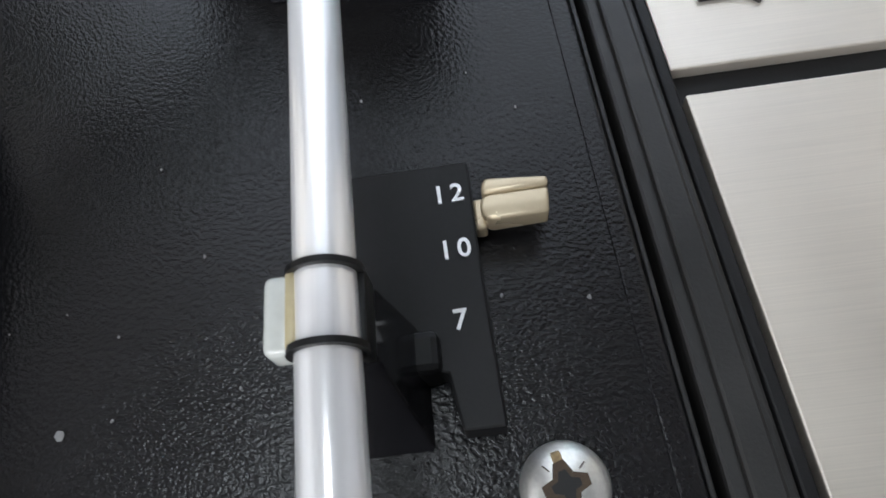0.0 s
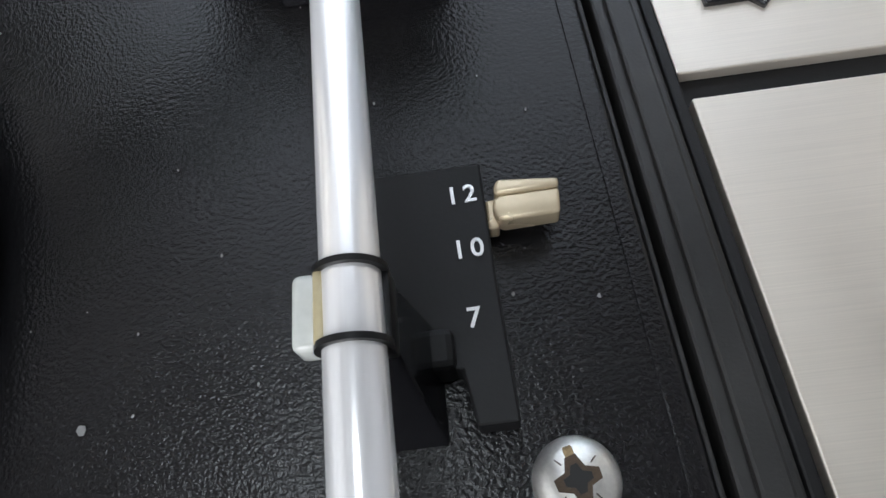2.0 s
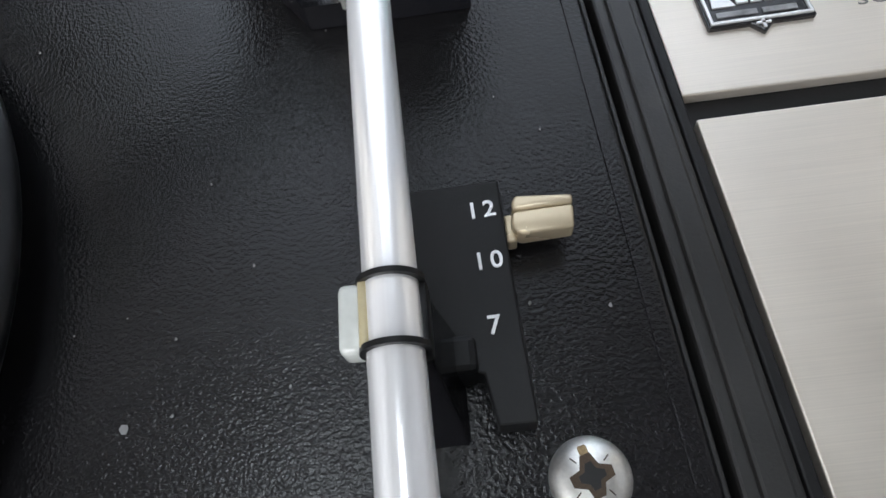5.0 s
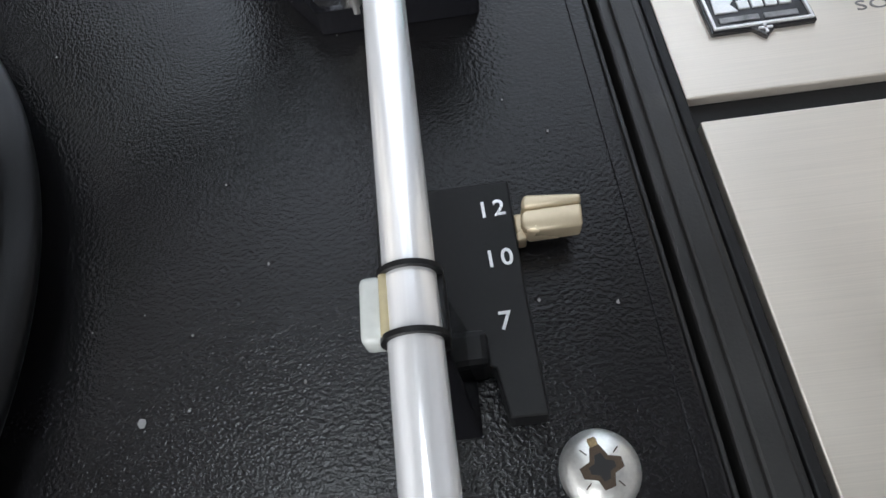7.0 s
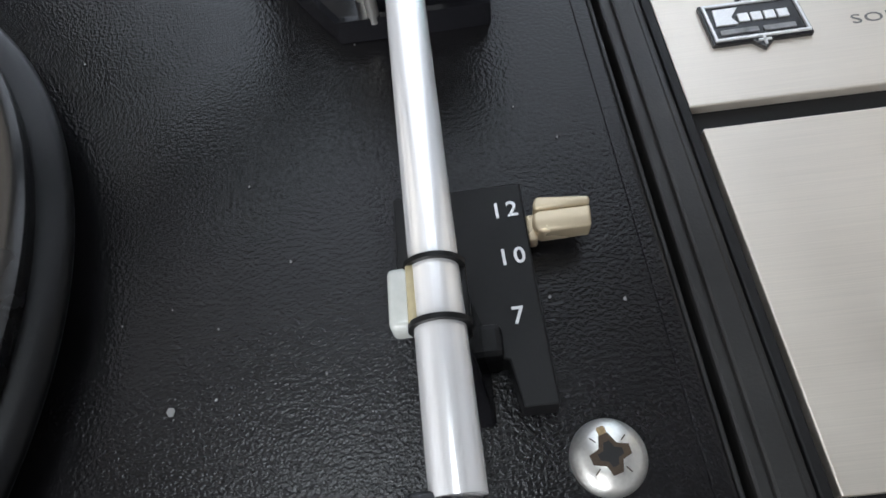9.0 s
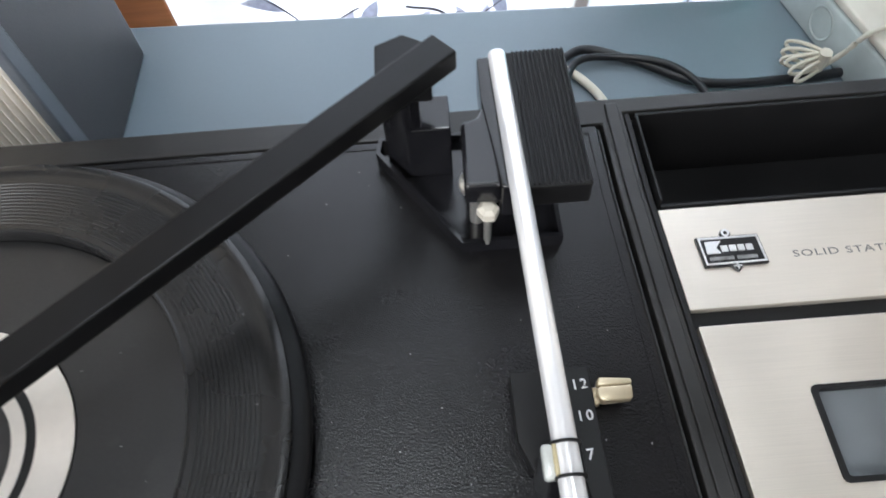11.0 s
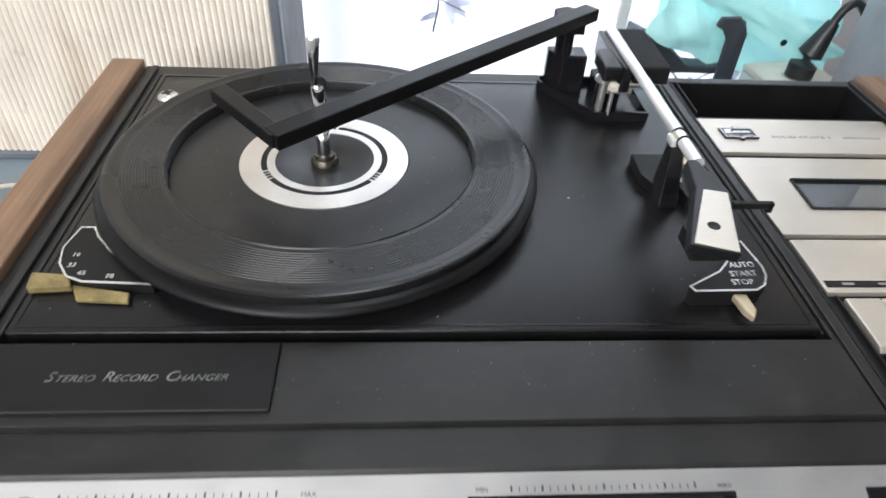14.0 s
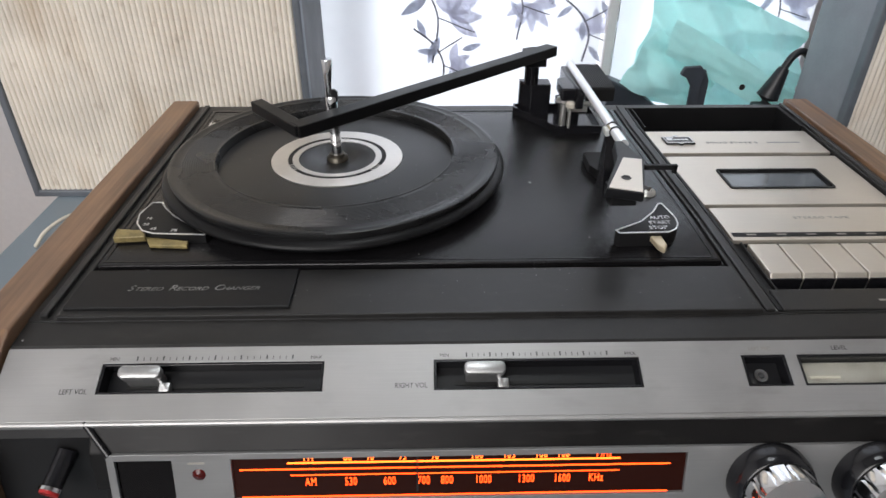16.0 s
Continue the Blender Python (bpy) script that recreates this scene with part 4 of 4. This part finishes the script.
# headshell
top4 = [(0.1592, -0.1010), (0.1780, -0.1072), (0.1900, -0.0640), (0.1838, -0.0375), (0.1792, -0.0375), (0.1752, -0.0610)]
bot4 = [(0.1585, -0.0985), (0.1790, -0.1050), (0.1912, -0.0630), (0.1848, -0.0375), (0.1782, -0.0375), (0.1738, -0.0610)]
shell = part("headshell", prism(bot4, 0.0338, 0.0405, 0.0008, 2, top4), GREYP, tone, "dark plastic headshell")
face = [(0.1606, -0.1003), (0.1775, -0.1060), (0.1882, -0.0655), (0.1778, -0.0630)]
part("face_plate", join(prism(face, 0.0404, 0.0411, 0.0002)), CHAMP, shell, "champagne face plate")
part("finger_hole", lathe([(0.0, 0.04115), (0.0022, 0.04118), (0.0025, 0.0414), (0.0028, 0.04115)], 24, (0.1727, -0.0896)), VOID, shell, "round black hole", None, True)
part("finger_lift", join(box(0.1885, 0.2070, -0.0728, -0.0702, 0.0372, 0.0402, 0.0004), box(0.2050, 0.2075, -0.0728, -0.0702, 0.0350, 0.0402, 0.0004)), MATT, shell, "black finger lift")
part("cartridge", box(0.1640, 0.1790, -0.0960, -0.0800, 0.0265, 0.0345, 0.0008), MATT, shell)

# arm rest with the record-size selector
rest = part("arm_rest", prism([(0.1757, 0.0203), (0.1757, -0.0010), (0.1795, -0.0100), (0.1937, -0.0140), (0.1950, -0.0222), (0.2011, -0.0222), (0.2004, 0.0000), (0.2003, 0.0206)], 0.0, 0.0066, 0.0004), MATT, rc, "black arm rest marked with record sizes")
part("rest_post", prism([(0.1795, -0.0235), (0.1905, -0.0235), (0.1905, -0.0060), (0.1795, -0.0060)], 0.0, 0.0345, 0.0006, 2, [(0.1806, -0.0165), (0.1872, -0.0165), (0.1872, -0.0090), (0.1806, -0.0090)]), GLOSS, rest, "tapering black post")
part("rest_step", box(0.1884, 0.1930, -0.0142, -0.0080, 0.0, 0.0095, 0.0012), MATT, rest)
for w, x, y in (("12", 0.1966, 0.0148), ("10", 0.1967, 0.0050), ("7", 0.1963, -0.0064)):
    lettering(w, 0.0031, flat(x, y, 0.0067, 2), PRINT, rest, 'silver "%s"' % w, 0.00016, space=1.28, bold=0.012)
lever = part("size_lever", prism([(0.2018, 0.0096), (0.2014, 0.0112), (0.2016, 0.0128), (0.2026, 0.0134), (0.2124, 0.0135), (0.2119, 0.0091), (0.2028, 0.0088)], 0.0035, 0.0078, 0.0013, 4), GOLD, rest, "gold-coloured size lever", None, True)
part("lever_ridge", prism([(0.2020, 0.0134), (0.2018, 0.0148), (0.2026, 0.0164), (0.2126, 0.0154), (0.2124, 0.0136)], 0.0035, 0.0080, 0.0010, 4), GOLD, lever, "", None, True)
part("lever_root", box(0.2003, 0.2022, 0.0086, 0.0140, 0.0020, 0.0056, 0.0005), GOLD, lever)


def screw(x, y, rad, turn, group):
    s = thing("deck_screw", (x, y, 0.0), "dulled cross-head screw holding the deck plate", "screw", group)
    part("screw_head", lathe([(0.0, 0.0034), (rad * 0.35, 0.0033), (rad * 0.7, 0.0026), (rad * 0.93, 0.0013), (rad, 0.0003), (rad, -0.0006)], 40, (x, y)), STEEL, s, "", None, True)
    a, b = rad * 0.50, rad * 0.13
    cross = [(a, -b), (a * 1.02, b * 0.8), (b * 1.8, b * 1.7), (b * 0.9, a * 1.05), (-b, a), (-b * 1.9, b * 1.6), (-a * 1.04, b), (-a, -b * 0.9), (-b * 1.6, -b * 1.9), (-b, -a), (b, -a * 0.96), (b * 1.8, -b * 1.6)]
    # Raised dark shapes put the slot's rust and its shade into colour.
    part("screw_slot", prism(cross, 0.0024, 0.00352), RUST, s, "rusty cross slot, recess shade in its colour", flat(x, y, 0, turn))
    part("slot_floor", prism([(p * 0.62, q * 0.62) for p, q in cross], 0.0030, 0.00358), VOID, s, "slot's deepest shade, a raised black shape", flat(x, y, 0, turn))
    part("rust_streak", prism([(-b * 0.8, a * 0.85), (b * 0.8, a * 0.85), (b * 1.1, a * 1.62), (-b * 0.9, a * 1.62)], 0.0014, 0.0033, 0.0002, 1, [(-b * 0.8, a * 0.85), (b * 0.8, a * 0.85), (b * 0.9, a * 1.35), (-b * 0.7, a * 1.35)]), TAN, s, "tan rust at the end of the slot", flat(x, y, 0, turn))
    for k in range(4):
        q = radians(45 + 90 * k)
        part("punch_mark", sweep([(x + rad * 0.46 * math.cos(q), y + rad * 0.46 * math.sin(q), 0.00318), (x + rad * 0.64 * math.cos(q), y + rad * 0.64 * math.sin(q), 0.00278)], 0.00010, 6), RUST, s)
    return s


screw(0.2079, -0.0303, 0.0064, 12, "deck screws")
screw(-0.1070, 0.0905, 0.0066, 30, "deck screws")

# function selector and speed selector
au = [(0.1705, -0.0930), (0.1722, -0.0965), (0.2010, -0.0958), (0.2062, -0.0925), (0.2095, -0.0860), (0.2102, -0.0795), (0.2072, -0.0615), (0.2045, -0.0615), (0.1985, -0.0715), (0.1880, -0.0830)]
sel = part("function_selector", prism(au, 0.0, 0.0092, 0.0004), MATT, rc, "black function selector with silver outline")
part("selector_outline", ring_band(au, inset(au, 0.0008), 0.0090, 0.0095), PRINT, sel, "silver outline")
for w, x, y in (("AUTO", 0.2005, -0.0788), ("START", 0.1988, -0.0848), ("STOP", 0.1962, -0.0905)):
    lettering(w, 0.0034, flat(x, y, 0.0093, 2), PRINT, sel, 'silver "%s"' % w, width=0.9)
part("function_lever", prism([(0.1900, -0.0960), (0.1965, -0.0960), (0.1972, -0.1055), (0.1945, -0.1105), (0.1918, -0.1060)], 0.0035, 0.0075, 0.0010, 3), GOLD, sel, "worn pale gold lever")
sp = [(-0.1120, -0.0640), (-0.1095, -0.0750), (-0.1035, -0.0835), (-0.0960, -0.0868), (-0.0655, -0.0885), (-0.0640, -0.0845), (-0.0780, -0.0760), (-0.0900, -0.0660), (-0.0985, -0.0560), (-0.1025, -0.0490), (-0.1090, -0.0490)]
ss = part("speed_selector", prism(sp, 0.0, 0.0056, 0.0004), MATT, rc, "black speed selector with silver outline")
part("selector_outline", ring_band(sp, inset(sp, 0.0008), 0.0054, 0.0059), PRINT, ss, "silver outline")
for w, x, y in (("16", -0.1040, -0.0690), ("33", -0.1035, -0.0760), ("45", -0.0975, -0.0812), ("78", -0.0850, -0.0832)):
    lettering(w, 0.0026, flat(x, y, 0.0057, 0), PRINT, ss, 'silver "%s"' % w)
part("speed_lever", join(prism([(-0.1195, -0.0795), (-0.1030, -0.0810), (-0.1000, -0.0880), (-0.1180, -0.0895)], 0.0008, 0.0050, 0.0008), prism([(-0.1010, -0.0855), (-0.0750, -0.0905), (-0.0740, -0.0960), (-0.0960, -0.0945)], 0.0006, 0.0030, 0.0006)), OLIVE, ss, "worn olive-gold speed lever")


# flecks of dust lying on the deck
def fleck(x, y, z, s):
    bm = bmesh.new()
    rr = random.Random(int(x * 1e5) + int(y * 1e4))
    n = 6
    bm.faces.new([bm.verts.new((x + s * (0.5 + 0.6 * rr.random()) * math.cos(2 * math.pi * i / n) * 0.7, y + s * (0.5 + 0.6 * rr.random()) * math.sin(2 * math.pi * i / n), z + 0.0002)) for i in range(n)])
    e = bmesh.ops.extrude_face_region(bm, geom=list(bm.faces))
    for v in e["geom"]:
        if isinstance(v, bmesh.types.BMVert):
            v.co.z += 0.0002
    return bm


flecks = [fleck(0.1326, -0.0148, 0, 0.0013), fleck(0.2030, -0.0010, 0, 0.0005), fleck(0.2165, -0.003, 0, 0.0006)]
for i in range(90):
    x, y = rng.uniform(-0.115, 0.215), rng.uniform(-0.105, 0.118)
    if math.hypot(x - PC[0], y - PC[1]) > 0.117:
        flecks.append(fleck(x, y, 0, rng.uniform(0.0002, 0.0005)))
for i in range(60):
    a, q = rng.uniform(0, 6.28), rng.uniform(0.05, 0.104)
    flecks.append(fleck(q * math.cos(a), q * math.sin(a), 0.0168 if q > 0.082 else 0.0120, rng.uniform(0.0002, 0.0005)))
for i in range(70):
    flecks.append(fleck(rng.uniform(-0.118, 0.228), rng.uniform(-0.152, -0.117), 0.0, rng.uniform(0.0002, 0.0004)))
for x, y, z, s in ((-0.1190, -0.1545, 0.0008, 0.0007), (0.2385, -0.1555, -0.0010, 0.0009), (-0.1300, -0.1700, -0.0028, 0.0008), (-0.0880, -0.1190, 0.0021, 0.0006)):
    flecks.append(fleck(x, y, z, s))
tagged(part("dust", join(*flecks), DUST), "pale flecks of dust on the black deck", "dust", "", "stuff")


# ---- things behind the stereo ----
def draped(corners, nx, nz, wave, seed, crease):
    """A limp sheet between four corners, with soft folds."""
    bm = bmesh.new()
    c = [Vector(p) for p in corners]
    g = []
    for j in range(nz):
        v = j / (nz - 1)
        row = []
        for i in range(nx):
            u = i / (nx - 1)
            p = (c[0] * (1 - u) + c[1] * u) * (1 - v) + (c[3] * (1 - u) + c[2] * u) * v
            q = noise.noise(Vector((u * 2.2 + seed, v * 2.0, seed)))
            q2 = noise.noise(Vector((u * 5 + v * 3, v * 4 - seed, 2.0)))
            c1 = abs((u * 2.3 + v * 1.6 + 0.37 * seed) % 1 - 0.5) * 2
            c2 = abs((u * 1.1 - v * 2.7 + 0.71 * seed) % 1 - 0.5) * 2
            row.append(bm.verts.new(p + Vector((0.2 * wave * q2, wave * (q + 0.3 * q2 + crease * (c1 + 0.7 * c2 - 0.85)), 0.25 * wave * q))))
        g.append(row)
    for a, b in zip(g, g[1:]):
        for i in range(nx - 1):
            bm.faces.new((a[i], a[i + 1], b[i + 1], b[i]))
    return bm


bag = thing("mint_bag", (0.42, 0.36, TZ), "crumpled mint green non-woven bag standing on the table", "bag")
part("back_sheet", draped([(0.328, 0.425, -0.094), (0.569, 0.425, -0.141), (0.554, 0.430, -0.016), (0.359, 0.430, 0.069)], 48, 40, 0.024, 1.3, 0.75), MINT, bag, "", None, True)
part("front_flap", draped([(0.293, 0.348, -0.051), (0.403, 0.363, -0.105), (0.423, 0.370, -0.051), (0.339, 0.374, 0.005)], 40, 32, 0.014, 5.1, 0.35), MINT, bag, "", None, True)
part("front_flap", draped([(0.343, 0.350, -0.018), (0.478, 0.356, -0.086), (0.528, 0.356, -0.072), (0.350, 0.354, 0.021)], 44, 24, 0.007, 8.4, 0.3), MINT, bag, "", None, True)
part("eyelet", lathe([(0.0, 0.0), (0.003, 0.0004), (0.0036, 0.0)], 18), VOID, bag, "small dark eyelet", pose(0.435, 0.330, -0.052, 90), True)
xz = Matrix(((1, 0, 0, 0), (0, 0, -1, 0), (0, 1, 0, 0), (0, 0, 0, 1)))
# Unidentified dark shape, placed and cut short to fit the camera's view.
part("dark_shape", prism([(0.281, -0.099), (0.398, -0.099), (0.398, -0.092), (0.352, -0.090), (0.322, -0.066), (0.284, -0.050)], -0.378, -0.352, 0.003), STANDM, bag, "unidentified dark shape under the bag, fitted to the view", xz)
part("strap", prism([(0.3735, -0.096), (0.3845, -0.096), (0.3840, -0.052), (0.3868, -0.034), (0.3805, -0.026), (0.3610, -0.027), (0.3575, -0.036), (0.3660, -0.040), (0.3725, -0.050)], -0.332, -0.326, 0.0015), STANDM, bag, "flat dark strap folding over", xz)
part("strap", prism([(0.3850, -0.096), (0.3960, -0.096), (0.3955, -0.046), (0.3895, -0.032), (0.3850, -0.040)], -0.340, -0.333, 0.0015), STANDM, bag, "flat dark strap", xz)

SM = Matrix.Translation((0.474, 0.275, TZ)) @ pose(0, 0, 0, 0, 0, 10)
strip_ob = thing("power_block", (0.474, 0.275, TZ), "grey-green and beige power block lying on the table", "power block")
part("block_body", box(-0.040, 0.042, -0.095, 0.095, 0.0, 0.034, 0.003, 3), CASEM, strip_ob, "glossy grey-green housing", SM, True)
part("block_top", box(-0.040, 0.042, -0.095, 0.095, 0.0345, 0.0410, 0.002, 3), PLASTW, strip_ob, "beige top", SM, True)
part("side_disc", lathe([(0.010, 0.0), (0.0115, 0.0006), (0.0125, 0.0)], 28), CASEM, strip_ob, "", SM @ pose(-0.0402, 0.03, 0.017, 0, -90, 0), True)
for dy in (0.055, -0.045):
    part("socket", lathe([(0.0, 0.0412), (0.014, 0.0412), (0.0155, 0.0420), (0.0165, 0.0411)], 28, (0.0, dy)), PLASTW, strip_ob, "", SM, True)
plug = thing("power_plug", (0.466, 0.329, TZ + 0.0415), "black power plug with its cable bending over", "plug")
part("plug_body", sweep([(0.4645, 0.329, TZ + 0.0425), (0.465, 0.329, TZ + 0.056), (0.468, 0.330, TZ + 0.066), (0.475, 0.331, TZ + 0.086), (0.480, 0.332, TZ + 0.100)], [0.0140, 0.0142, 0.0130, 0.0090, 0.0062], 18), CABLEB, plug, "", None, True)
part("cable", sweep(curve_pts([(0.479, 0.332, TZ + 0.098), (0.487, 0.333, TZ + 0.114), (0.500, 0.334, TZ + 0.118), (0.515, 0.332, TZ + 0.098), (0.520, 0.325, TZ + 0.060), (0.520, 0.312, TZ + 0.014), (0.518, 0.305, TZ + 0.004), (0.50, 0.17, TZ + 0.004)]), 0.0043, 12), CABLEB, plug, "", None, True)


def cable(name, ctrl, rad, material, label):
    c = part(name, sweep(curve_pts(ctrl), rad, 10), material, None, "", None, True)
    return tagged(c, label, "cable", "cables behind the stereo")


cable("cable", [(0.235, 0.16, TZ + 0.004), (0.235, 0.26, TZ + 0.004), (0.262, 0.302, TZ + 0.005), (0.30, 0.29, TZ + 0.004), (0.345, 0.262, TZ + 0.005), (0.42, 0.262, TZ + 0.004), (0.49, 0.27, TZ + 0.004)], 0.0032, CABLEB, "thick black cable lying on the table")
cable("cable", [(0.25, 0.16, TZ + 0.006), (0.246, 0.24, TZ + 0.008), (0.258, 0.287, TZ + 0.007), (0.29, 0.292, TZ + 0.006), (0.325, 0.275, TZ + 0.009), (0.345, 0.24, TZ + 0.004), (0.345, 0.16, TZ + 0.004)], 0.0026, CABLEB, "black cable looped on the table")
cable("cable", [(0.247, 0.29, TZ + 0.004), (0.262, 0.275, TZ + 0.004), (0.274, 0.25, TZ + 0.003), (0.280, 0.20, TZ + 0.003)], 0.0030, CABLEW, "short white cable on the table")
bundle = thing("cable_bundle", (0.414, 0.270, TZ), "small bundle of cream cable tied in loops", "cable")
for i in range(6):
    fan = radians(-30 + 14 * i)
    loop = []
    for q in np.linspace(0, 6.28, 24):
        u, v = 0.015 * math.cos(q) + 0.012, 0.0042 * math.sin(q)
        loop.append((0.421 - u * math.cos(fan), 0.255 + u * math.sin(fan) + 0.010 + 0.3 * v, TZ + 0.012 + 0.002 * (i % 3) + v))
    part("loop", sweep(loop, 0.0013, 8), CABLEW, bundle, "", None, True)
part("tie", sweep([(0.419, 0.266, TZ + 0.0045), (0.4185, 0.2645, TZ + 0.022)], 0.0042, 10), CABLEW, bundle, "", None, True)
part("lead", sweep(curve_pts([(0.421, 0.264, TZ + 0.010), (0.428, 0.262, TZ + 0.022), (0.440, 0.258, TZ + 0.045), (0.49, 0.262, TZ + 0.046)]), 0.0018, 8), CABLEW, bundle, "", None, True)
cable("cable", [(-0.20, 0.20, TZ + 0.003), (-0.26, 0.17, TZ + 0.006), (-0.285, 0.15, TZ + 0.014), (-0.300, 0.128, TZ + 0.010), (-0.304, 0.110, TZ + 0.003)], 0.0018, CABLEW, "thin white cable on the table beside the speaker")
